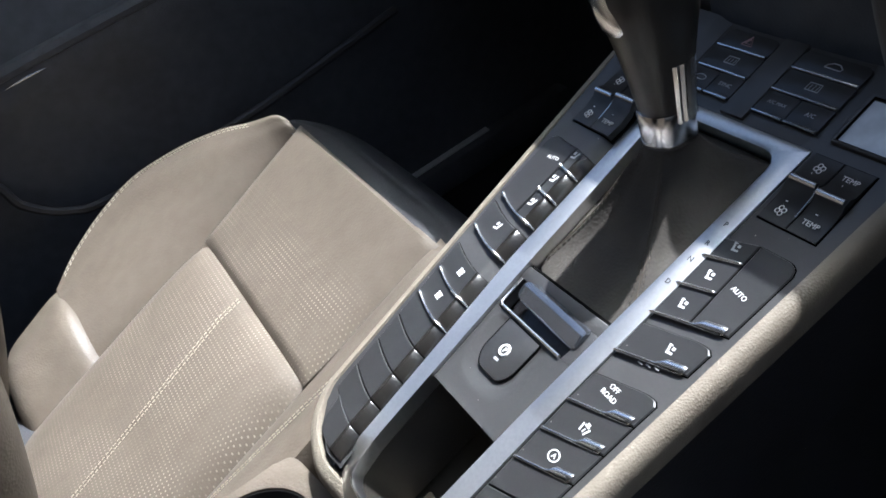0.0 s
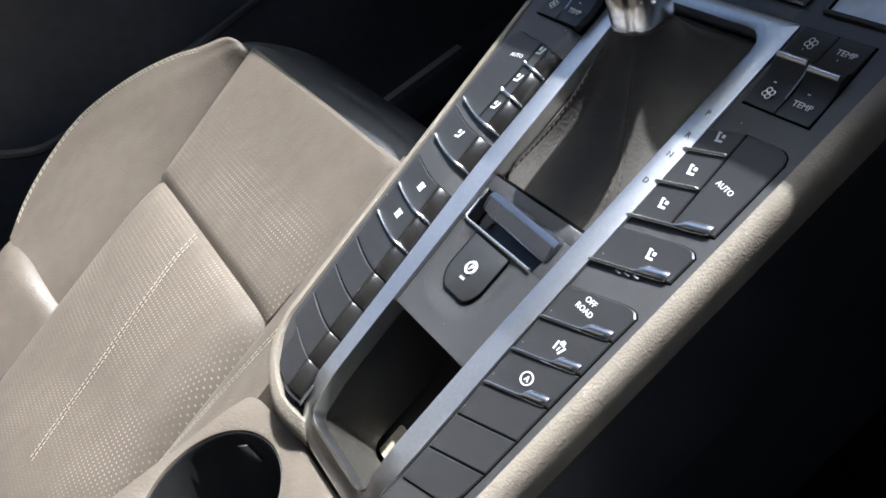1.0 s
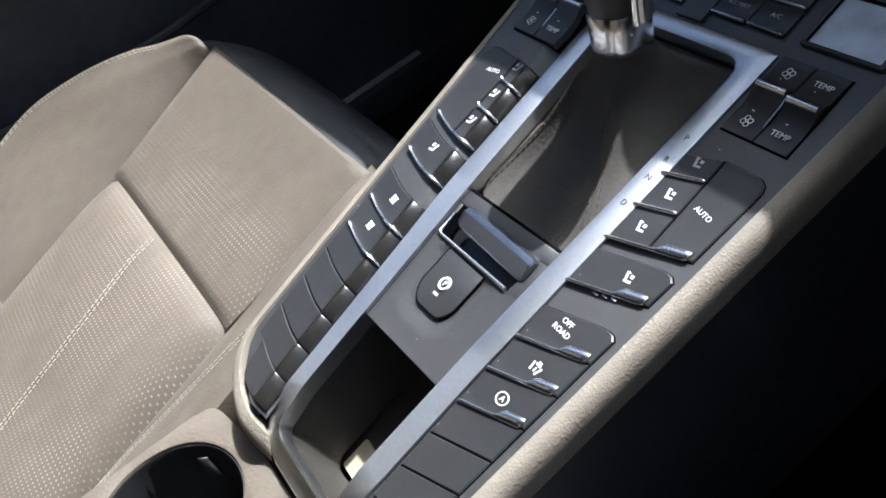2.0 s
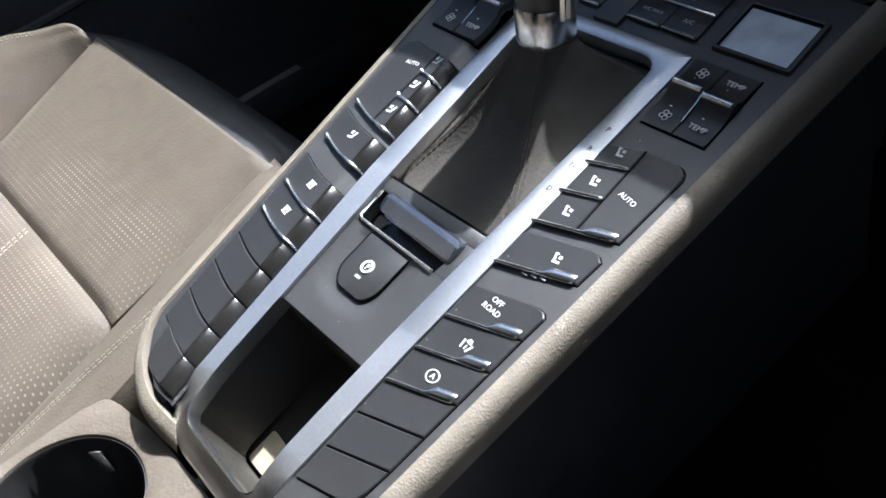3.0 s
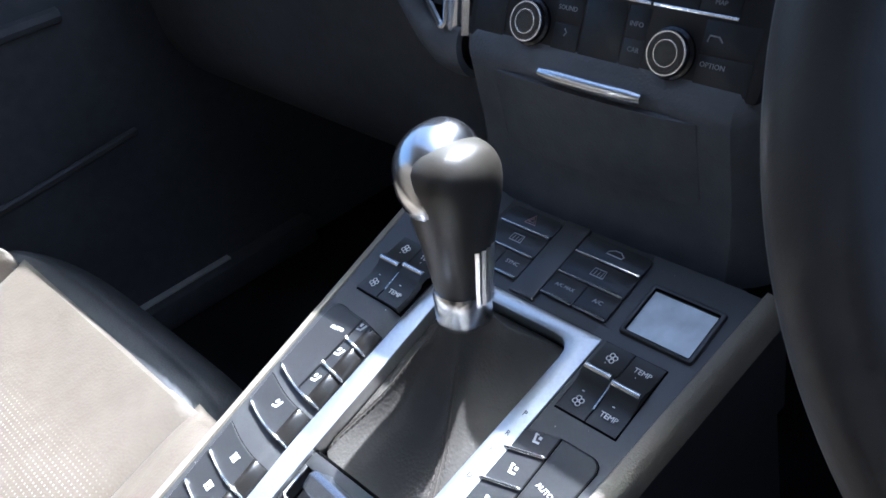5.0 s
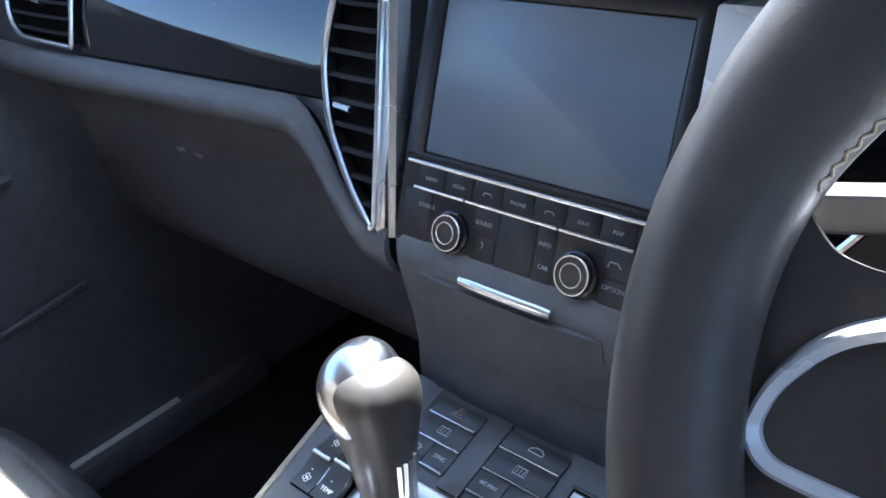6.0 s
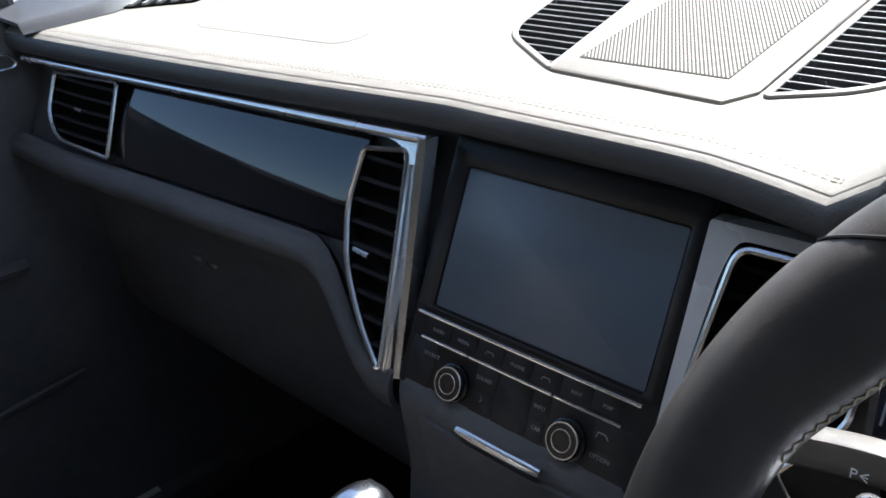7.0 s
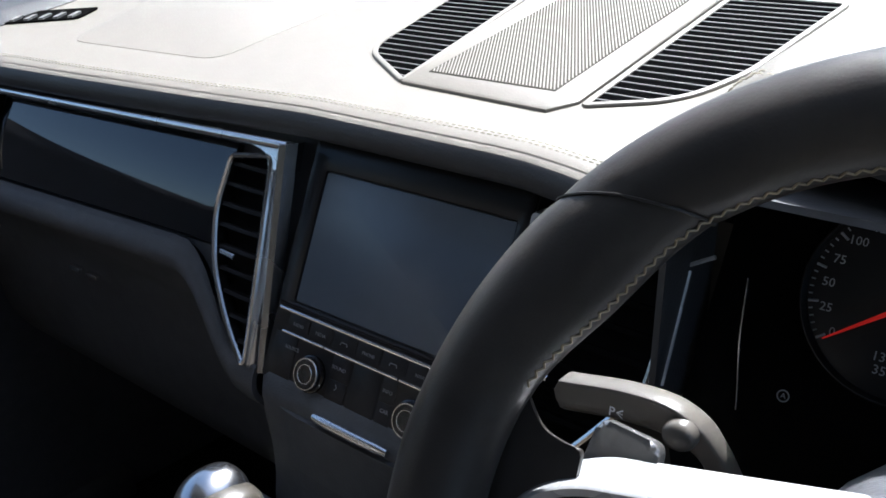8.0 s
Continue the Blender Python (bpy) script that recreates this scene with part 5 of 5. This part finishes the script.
# gaiter
foot_o = rounded([(-0.0495, 0.1065), (0.052, 0.1065), (0.0535, 0.262), (-0.0570, 0.262)], 0.012, 16)
loop = []
for p, q in zip(foot_o, foot_o[1:] + foot_o[:1]):
    k = max(1, round(math.dist(p, q) / 0.004))
    loop += [(p[0] + (q[0] - p[0]) * i / k, p[1] + (q[1] - p[1]) * i / k) for i in range(k)]
foot_o = loop
nb = len(foot_o)
fc = Vector((0.0, 0.184))
to_con = CON.inverted() @ LEV
rows = []
for k in range(25):
    t = k / 24
    row = []
    for i, (x, s) in enumerate(foot_o):
        a = math.atan2(s - fc.y, x)
        tp = to_con @ Vector((0.0172 * math.cos(a), 0.0172 * math.sin(a), -0.003))
        base = Vector((x, s, -0.010))
        ridge = max(g * math.exp(-((math.remainder(a - c, 2 * math.pi)) / 0.16) ** 2) for c, g in ((-2.20, 1.0), (-0.95, 0.8), (0.95, 0.5), (2.19, 0.5)))
        p = base.lerp(tp, t ** (0.86 + 0.06 * ridge))
        p.z = base.z + (tp.z - base.z) * (t ** (2.4 - 0.55 * ridge)) + 0.0052 * ridge * math.sin(math.pi * min(1.0, t * 1.15)) ** 0.6
        w = 0.0007 * math.sin(a * 5 + 7 * t) * math.sin(math.pi * t)
        row.append((p.x + w * math.cos(a), p.y + w * math.sin(a), p.z + w))
    rows.append(row)
part("gaiter", loft(rows, caps=False), BOOT, lever, "creased leather gaiter with stitched seams", m=CON)
for a0 in (-2.20, -0.95):
    for off in (-0.045, 0.045):
        pts = []
        i = min(range(nb), key=lambda j: abs(math.atan2(foot_o[j][1] - fc.y, foot_o[j][0]) - a0 - off))
        for k in range(0, 21):
            row = rows[k]
            pts.append((row[i][0], row[i][1], row[i][2] + 0.0004))
        tagged(part("stitching", stitch(pts, 0.0042, 0.0005), BOOTSEAM, lever, "brown double stitching", m=CON), kind="stuff")
    i = min(range(nb), key=lambda j: abs(math.atan2(foot_o[j][1] - fc.y, foot_o[j][0]) - a0))
    part("seam", tube([(rows[k][i][0], rows[k][i][1], rows[k][i][2]) for k in range(0, 22)], 0.0007, 5), BOOTSEAM, lever, m=CON)
part("well_floor", box(-0.056, 0.056, 0.10, 0.268, -0.02, -0.014), GAP, console, m=CON)

# ---------------------------------------------------------------- passenger seat
seat = thing("passenger_seat", (-0.42, -0.12, FLOOR), "beige perforated leather front passenger seat", "car seat")


def seat_z(y):
    return 0.40 + 0.34 * (y + 0.08)


def pillow(c, bulge, px=3.0, py=3.0, sink=0.014, nu=28, nv=28, wave=0.0):
    """Padded panel over four corners (x, y, lift above the seat plane), given round."""
    def f(u, v):
        x = (1 - v) * ((1 - u) * c[0][0] + u * c[1][0]) + v * ((1 - u) * c[3][0] + u * c[2][0])
        y = (1 - v) * ((1 - u) * c[0][1] + u * c[1][1]) + v * ((1 - u) * c[3][1] + u * c[2][1])
        h = (1 - v) * ((1 - u) * c[0][2] + u * c[1][2]) + v * ((1 - u) * c[3][2] + u * c[2][2])
        e = (1 - abs(2 * u - 1) ** px) * (1 - abs(2 * v - 1) ** py)
        return (x, y, seat_z(y) + h - sink + (sink + bulge) * e ** 0.55 + wave * math.sin(23 * x + 31 * y) * e)
    return patch(f, nu, nv)


part("front_panel", pillow([(-0.595, -0.085, 0), (-0.245, -0.085, 0), (-0.231, 0.093, -0.001), (-0.600, 0.094, 0.004)], 0.003, 10, 24, 0.006), BEIGE_HALF, seat, "perforated beige leather panel")
part("rear_panel", pillow([(-0.60, -0.47, 0), (-0.235, -0.47, 0), (-0.245, -0.078, 0), (-0.595, -0.078, 0)], 0.017, 6, 5, 0.012), BEIGE_PERF, seat, "perforated beige leather panel")


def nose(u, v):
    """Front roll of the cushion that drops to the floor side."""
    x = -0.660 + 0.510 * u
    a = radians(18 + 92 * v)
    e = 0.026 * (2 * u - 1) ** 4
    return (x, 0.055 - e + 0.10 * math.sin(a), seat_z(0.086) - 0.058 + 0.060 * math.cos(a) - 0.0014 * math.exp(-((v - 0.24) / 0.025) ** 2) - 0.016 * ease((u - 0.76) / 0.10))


# the roll's shade is painted: dark colour instead of the cushion's beige
part("front_roll", patch(nose, 24, 44), SEATSHADE, seat, "dark leather front roll of the cushion")


EDGE = spline([(-0.609, 0.087, 0), (-0.627, 0.071, 0), (-0.654, 0.045, 0), (-0.693, 0.013, 0), (-0.747, -0.042, 0), (-0.800, -0.115, 0), (-0.805, -0.180, 0), (-0.782, -0.240, 0), (-0.740, -0.285, 0)], 60)


def bolster(side):
    def f(u, v):
        if side < 0:
            e = EDGE[round((1 - v) * 60)]
            xo, y = e.x, e.y
            xi = -0.597 + 0.03 * max(0, v - 0.8)
        else:
            y = -0.36 + 0.46 * v
            xi, xo = -0.252 + 0.012 * v, -0.150
        wd = xo - xi
        fade = math.sqrt(max(0.0, 1 - max(0.0, (v - (0.84 if side < 0 else 0.90)) / (0.16 if side < 0 else 0.10)) ** 2))
        fade = 0.42 + 0.58 * fade if side < 0 else fade
        crown = -0.010 - 0.012 * (1 - fade) + (0.052 if side < 0 else 0.036) * fade * (1 - (0.30 if side < 0 else 0.0) * ease((v - 0.45) / 0.45))
        soft = 0.0006 * math.sin(31 * y + 20 * u) * math.sin(math.pi * u)
        if u < 0.75:
            t = u / 0.75
            return (xi + wd * t, y, seat_z(y) - 0.010 + (crown + 0.010) * math.sin(math.pi / 2 * t) ** 0.75 + soft)
        t = (u - 0.75) / 0.25
        return (xo - (0.012 if side < 0 else -0.008) * math.sin(math.pi * t), y, seat_z(y) + crown - 0.13 * t ** 1.6)
    return patch(f, 24, 60 if side < 0 else 30)


part("bolster", bolster(-1), BEIGE, seat, "smooth beige side bolster")
part("bolster", bolster(1), BEIGE, seat, "smooth beige side bolster")
part("cushion_core", patch(lambda u, v: (-0.63 + 0.47 * u, -0.45 + 0.535 * v, seat_z(-0.45 + 0.535 * v) - 0.011), 6, 10, 0.03), BEIGE, seat)
part("cushion_base", box(-0.69, -0.15, -0.42, 0.13, 0.16, 0.30, 0.02), DARK, seat, "black seat base")


mid = [(-0.409 + 0.002 * i, -0.09 - 0.03 * i, seat_z(-0.09 - 0.03 * i) + 0.0182 - 0.005 * (i < 1)) for i in range(10)]
for off in (-0.003, 0.003):
    tagged(part("stitching", stitch([(x + off, y, z) for x, y, z in mid]), THREAD, seat, "beige double stitching"), kind="stuff")


def inner_bolster(x, y):
    """Point just over the bolster beside the console."""
    xi = -0.252 + 0.012 * (y + 0.36) / 0.46
    return (x, y, seat_z(y) - 0.0095 + 0.036 * math.sin(math.pi / 2 * min(1.0, max(0.0, (x - xi) / (-0.150 - xi)))) ** 0.75)


for off in (0.0, 0.006):
    tagged(part("stitching", stitch([inner_bolster(-0.199 + off + 0.2355 * (0.102 + y), y) for y in (-0.035 - 0.03 * i for i in range(12))]), THREAD, seat, "beige double stitching"), kind="stuff")
    row = [(e.x + 0.006 + off, e.y, seat_z(e.y) - 0.0096 + 0.052 * (1 - 0.30 * ease((0.55 - k / 60) / 0.45)) * math.sin(math.pi / 2 * (1 - (0.006 + off) / (-0.597 - e.x))) ** 0.75) for k, e in list(enumerate(EDGE))[16:58]]
    tagged(part("stitching", stitch(row), THREAD, seat, "beige double stitching"), kind="stuff")
part("rear_bolster", patch(lambda u, v: (-0.748 + 0.17 * u + 0.02 * v, -0.270 - 0.13 * v, seat_z(-0.270 - 0.13 * v) + 0.040 - 0.05 * u ** 2 + 0.014 * math.sin(math.pi * u) - 0.02 * abs(2 * v - 1) ** 6), 14, 14), BEIGE, seat, "beige bolster end")

# backrest
BK = pose(-0.42, -0.43, 0.33, -22)


def back_pillow(x0, x1, z0, z1, d, bulge, px=5, pz=5):
    return patch(lambda u, v: (x0 + (x1 - x0) * u, d + bulge * ((1 - abs(2 * u - 1) ** px) * (1 - abs(2 * v - 1) ** pz)) ** 0.55, z0 + (z1 - z0) * v), 20, 24)


part("backrest", box(-0.255, 0.255, -0.14, -0.02, -0.05, 0.72, 0.04, 3), BEIGE, seat, "beige backrest shell", m=BK)
part("backrest_panel", back_pillow(-0.165, 0.165, -0.03, 0.62, -0.022, 0.02), BEIGE_PERF, seat, "perforated backrest panel", m=BK)
for sg in (-1, 1):
    part("backrest_bolster", patch(lambda u, v: (sg * (0.165 + 0.10 * (1 - math.cos(u * 2.6)) / 1.86), -0.03 + 0.085 * math.sin(u * 2.6) ** 0.8 * math.sin(math.pi * min(1, 0.12 + 0.9 * v)) ** 0.5, -0.03 + 0.64 * v), 14, 22), BEIGE, seat, "beige backrest bolster", m=BK)

# unseen copy of the seat, added for the warm light it bounces up
driver_seat = copy_thing(seat, Matrix.Translation(seat.location + Vector((0.84 * UNIT, -0.10, 0))))
driver_seat.name = "driver_seat"
tagged(driver_seat, "beige perforated leather driver seat behind the wheel")

# ---------------------------------------------------------------- steering wheel
wheel = thing("steering_wheel", (0, 0, 0), "leather steering wheel with silver-framed spokes", "steering wheel", m=WHL)
RIM, TUBE_A, TUBE_B = 0.193, 0.0225, 0.0205


def rim_point(a, b, grow=1.0):
    """Point on the rim: a round the wheel, b round its section."""
    thumb = 1.0 + sum(0.34 * math.exp(-((a - radians(c)) / 0.22) ** 2) for c in (148, 32, 392))
    c, s = math.cos(b), math.sin(b)
    r = RIM + TUBE_A * grow * c * (thumb if c < 0 else 1.0)
    return (r * math.cos(a), r * math.sin(a), TUBE_B * grow * s)


SEAM_A = (radians(137), radians(43))
NR, NS = 160, 20
SL = radians(7.5)
for name, a0, a1, s0, s1 in (("rim_top", SEAM_A[1], SEAM_A[0], -SL, SL), ("rim_side", SEAM_A[0], radians(235), SL, 0), ("rim_bottom", radians(235), radians(305), 0, 0), ("rim_side", radians(305), SEAM_A[1] + 2 * math.pi, 0, -SL)):
    k = max(8, int(NR * (a1 - a0) / (2 * math.pi)))
    rows = []
    for i in range(k + 1):
        a = a0 + (a1 - a0) * i / k
        g = 1.0 - 0.035 * (math.exp(-((i) / 0.8) ** 2) + math.exp(-((k - i) / 0.8) ** 2))
        sl = s0 * max(0.0, 1 - i / 10) + s1 * max(0.0, 1 - (k - i) / 10)
        rows.append([rim_point(a + sl * math.cos(2 * math.pi * j / NS), 2 * math.pi * j / NS, g) for j in range(NS)])
    part(name, loft(rows), WHEEL, wheel, "smooth dark leather rim section", m=WHL)
for a, sl in ((SEAM_A[0], SL), (SEAM_A[1], -SL), (radians(235), 0), (radians(305), 0)):
    part("rim_joint", tube([rim_point(a + sl * math.cos(2 * math.pi * j / 24), 2 * math.pi * j / 24, 0.985) for j in range(24)], 0.0007, 5, closed=True), WHEEL, wheel, m=WHL)
# cross-stitched seam on the inner side
bms = []
for i in range(168):
    a = radians(12) + radians(152) * i / 168
    e0 = 0.07 if i % 2 else -0.07
    p = [Vector(rim_point(a + d, radians(167) - e0 * f, 1.004)) for d, f in ((0, 1.0), (0.0079, 0.0), (0.0158, -1.0))]
    bms.append(tube(p, 0.0006, 5))
tagged(part("stitching", merge(*bms), WHEELTHREAD, wheel, "beige cross stitching on the inner rim", m=WHL), kind="stuff")
# hub and spokes, dished away from the rim plane
def dished(bm):
    for v in bm.verts:
        v.co.z -= 0.010 + 0.024 * (1 - min(1.0, abs(v.co.x) / 0.165))
    return bm


part("hub", loft([oval(z, a, b2, 0, -0.01, 36, 2.8) for z, a, b2 in ((-0.05, 0.066, 0.056), (-0.03, 0.070, 0.060), (-0.014, 0.066, 0.056), (-0.006, 0.05, 0.044), (-0.004, 0.02, 0.018))]), WHEEL, wheel, "dark padded hub", m=WHL)
for sg in (-1, 1):
    arm = rounded([(sg * x, y) for x, y in ((0.190, 0.070), (0.1705, 0.040), (0.1600, 0.0290), (0.1480, 0.0268), (0.1405, 0.0270), (0.1395, 0.010), (0.05, 0.030), (0.05, -0.050), (0.13, -0.052), (0.150, -0.070), (0.190, -0.075))], [0.004, 0.016, 0.014, 0.006, 0.003, 0.004, 0.012, 0.012, 0.012, 0.014, 0.004], 7)
    sp = part("spoke", dished(prism(arm, -0.0062, -0.0035, 0.0010, 3)), WHEEL, wheel, "dark leather spoke", m=WHL)
    rad = [0.012, 0.02, 0.02, 0.02, 0.004, 0.004, 0.01, 0.01]
    fb = rounded([(sg * x, y) for x, y in ((0.174, -0.036), (0.171, -0.008), (0.158, 0.013), (0.138, 0.025), (0.035, 0.048), (0.035, -0.056), (0.148, -0.050), (0.166, -0.048))], rad, 5)
    fo = rounded([(sg * x, y) for x, y in ((0.172, -0.034), (0.169, -0.017), (0.156, 0.003), (0.138, 0.0135), (0.035, 0.036), (0.035, -0.052), (0.148, -0.046), (0.164, -0.044))], rad, 5)
    fi = rounded([(sg * x, y) for x, y in ((0.1655, -0.0315), (0.1630, -0.019), (0.151, -0.0015), (0.136, 0.0075), (0.045, 0.026), (0.045, -0.044), (0.147, -0.039), (0.160, -0.038))], [q * 0.8 for q in rad], 5)
    fi = [(a[0] + 0.75 * (b[0] - a[0]), a[1] + 0.75 * (b[1] - a[1])) for a, b in zip(fo, fi)]
    mid_o = [(a[0] + 0.75 * (b[0] - a[0]), a[1] + 0.75 * (b[1] - a[1])) for a, b in zip(fb, fo)]
    soft_i = [(a[0] + 0.3 * (b[0] - a[0]), a[1] + 0.3 * (b[1] - a[1])) for a, b in zip(fo, fi)]
    part("spoke_frame", dished(loft([[(*p, -0.024) for p in fb], [(*p, -0.003) for p in mid_o], [(*p, 0.0005) for p in fo], [(*p, 0.0012) for p in soft_i], [(*p, -0.001) for p in fi], [(*p, -0.012) for p in fi]], caps=False)), SILVER, sp, "silver spoke frame", m=WHL)
    part("switch_panel", dished(prism(fi, -0.014, -0.006, 0.002)), GLOSS, sp, "black switch panel", m=WHL)
    part("roller", dished(tube([(sg * 0.115, -0.012, -0.004), (sg * 0.115, 0.008, -0.004)], 0.006, 12)), SILVER, sp, "metal roller switch", m=WHL)
part("lower_spoke", prism(rounded([(-0.022, -0.05), (0.022, -0.05), (0.028, -0.178), (-0.028, -0.178)], 0.006), -0.014, 0.006, 0.004), SILVER, wheel, "silver lower spoke", m=WHL)
part("column", loft([oval(z, a, a, 0, 0, 28) for z, a in ((-0.26, 0.07), (-0.10, 0.065), (-0.05, 0.055), (-0.028, 0.05))]), DARK, wheel, "black column shroud", m=WHL)
for sg in (-1, 1):
    sh = rounded([(sg * 0.112, -0.004), (sg * 0.152, 0.000), (sg * 0.147, 0.0395), (sg * 0.117, 0.0375)], 0.005, 4)
    part("shift_paddle", prism(sh, -0.048, -0.040, 0.003), PADDLE, wheel, "grey shift paddle", m=WHL)

# stalks
def stalk(name, label, pts, rr, letters=""):
    st = thing(name, pts[-1], label, "stalk")
    part("arm", tube(spline(pts, 20), [rr[0] + (rr[1] - rr[0]) * i / 20 for i in range(21)], 14, 0.8), CONSOLE, st)
    return st


ind = thing("indicator_stalk", (0.33, 0.28, 0.87), "grey indicator stalk with white symbols behind the wheel", "stalk")
rows = []
for p in spline([(0.249, 0.268, 0.8785), (0.256, 0.268, 0.8795), (0.285, 0.268, 0.8855), (0.310, 0.268, 0.8870), (0.326, 0.270, 0.8800), (0.333, 0.275, 0.866), (0.336, 0.283, 0.850), (0.338, 0.295, 0.828)], 28):
    k = len(rows)
    hh = 0.0105 * min(1.0, 0.45 + k * 0.25)
    rows.append([p + Vector((0.0, 0.008 * math.copysign(abs(math.cos(t)) ** 0.4, math.cos(t)), hh * math.copysign(abs(math.sin(t)) ** 0.4, math.sin(t)))) + Vector((0, 0.0035 * (1 - math.sin(t)), 0)) + Vector((0.006 * max(0, (k - 16) / 12) * math.sin(t), 0, 0)) for t in (2 * math.pi * i / 24 for i in range(24))])
part("arm", loft(rows), SILVERGREY, ind)
part("boss", loft([oval(z, r, r * 0.9, n=24, sq=2.0) for z, r in ((0.0, 0.0085), (0.005, 0.0085), (0.0075, 0.0072), (0.0088, 0.0045), (0.0092, 0.0008))]), SILVERGREY, ind, "rounded grey button", m=pose(0.3195, 0.264, 0.8855, 90))
part("lettering", words("P", 0.0068, 0, 0, 0), ICON, ind, m=pose(0.2840, 0.2596, 0.8845, 84, 0, 3))
part("symbol", merge(*[tube([(0.2868, 0.2596, 0.8850), (0.2900, 0.2596, 0.8850 + d)], 0.00035, 4) for d in (0.0022, 0, -0.0022)]), ICON, ind)
cru = stalk("cruise_stalk", "charcoal cruise control stalk below the indicator", [(0.283, 0.20, 0.794), (0.32, 0.22, 0.80), (0.40, 0.30, 0.83)], (0.011, 0.010))
part("symbol", tube([(0.279, 0.191, 0.800), (0.283, 0.190, 0.797), (0.287, 0.190, 0.792), (0.283, 0.190, 0.790)], 0.0007, 5), ICON, cru)

# ---------------------------------------------------------------- instrument cluster
clus = thing("instrument_cluster", (0.44, 0.42, 0.86), "black instrument cluster with round dials", "instrument cluster")
CL = pose(0.0, 0.405, 0.885, 72)
part("housing", prism(rounded([(0.262, -0.12), (0.62, -0.12), (0.62, 0.11), (0.275, 0.11)], 0.03), -0.02, -0.006, 0.002), GAP, clus, m=CL)


def dial(cx, cy, r, nums, a0, a1):
    d = part("dial", loft([oval(z, q, q, cx, cy, 48, 2.0) for z, q in ((-0.006, r), (0.004, r), (0.004, r * 0.985), (-0.003, r * 0.96), (-0.003, 0.001))]), SURROUND, clus, "black round dial", m=CL)
    for i in range(41):
        a = radians(a0 + (a1 - a0) * i / 40)
        l = 0.90 if i % 5 else 0.84
        part("tick", tube([(cx + r * l * math.cos(a), cy + r * l * math.sin(a), -0.0022), (cx + r * 0.94 * math.cos(a), cy + r * 0.94 * math.sin(a), -0.0022)], 0.00045 if i % 5 else 0.0008, 4), ICON_DIM, d, m=CL)
    for i, w in enumerate(nums):
        a = radians(a0 + (a1 - a0) * i / (len(nums) - 1))
        part("number", words(w, 0.0072, cx + r * 0.77 * math.cos(a), cy + r * 0.77 * math.sin(a), -0.0022), ICON_DIM, d, m=CL)
    return d


d1 = dial(0.3775, 0.028, 0.0565, ("0", "25", "50", "75", "100", "125", "150", "175", "200", "225", "250"), 216, 26)
part("needle", loft([[(0.0, 0.0016, 0.001), (0.0, -0.0016, 0.001), (0.0, 0, 0.0025)], [(-0.049, 0.0005, 0.001), (-0.049, -0.0005, 0.001), (-0.049, 0, 0.0018)]]), RED, d1, "red dial needle", m=CL @ pose(0.3775, 0.028, 0, 0, 0, 38))
for w, dy in (("137", -0.004), ("35", -0.0115)):
    part("digits", words(w, 0.0075, 0.371, 0.0 + dy, -0.0022), ICON_DIM, d1, m=CL)
part("symbol", merge(tube([(0.3245 + 0.0034 * math.cos(a), -0.0428 + 0.0034 * math.sin(a), -0.005) for a in (2 * math.pi * i / 18 for i in range(18))], 0.0004, 4, closed=True), words("A", 0.0045, 0.3245, -0.0428, -0.0052)), ICON_DIM, clus, m=CL)
d2 = dial(0.505, 0.028, 0.062, ("0", "1", "2", "3", "4", "5", "6", "7", "8"), 215, -35)
part("hood_lining", patch(lambda u, v: (0.262 + 0.36 * u, 0.345 + 0.09 * v, 0.978 - 0.01 * v), 12, 4, 0.004), DARK, clus, "black hood lining")
part("hood_cheek", patch(lambda u, v: (0.262, 0.355 + 0.07 * u, 0.82 + 0.157 * v), 4, 6, 0.004), ROLL, clus, "black hood cheek")
part("bezel_edge", tube(spline([(0.2885, 0.020, -0.004), (0.2892, 0.014, -0.004), (0.2922, -0.017, -0.004), (0.2986, -0.051, -0.004), (0.300, -0.060, -0.004)], 24), 0.0007, 6), ALU, clus, "glossy cluster bezel edge", m=CL)
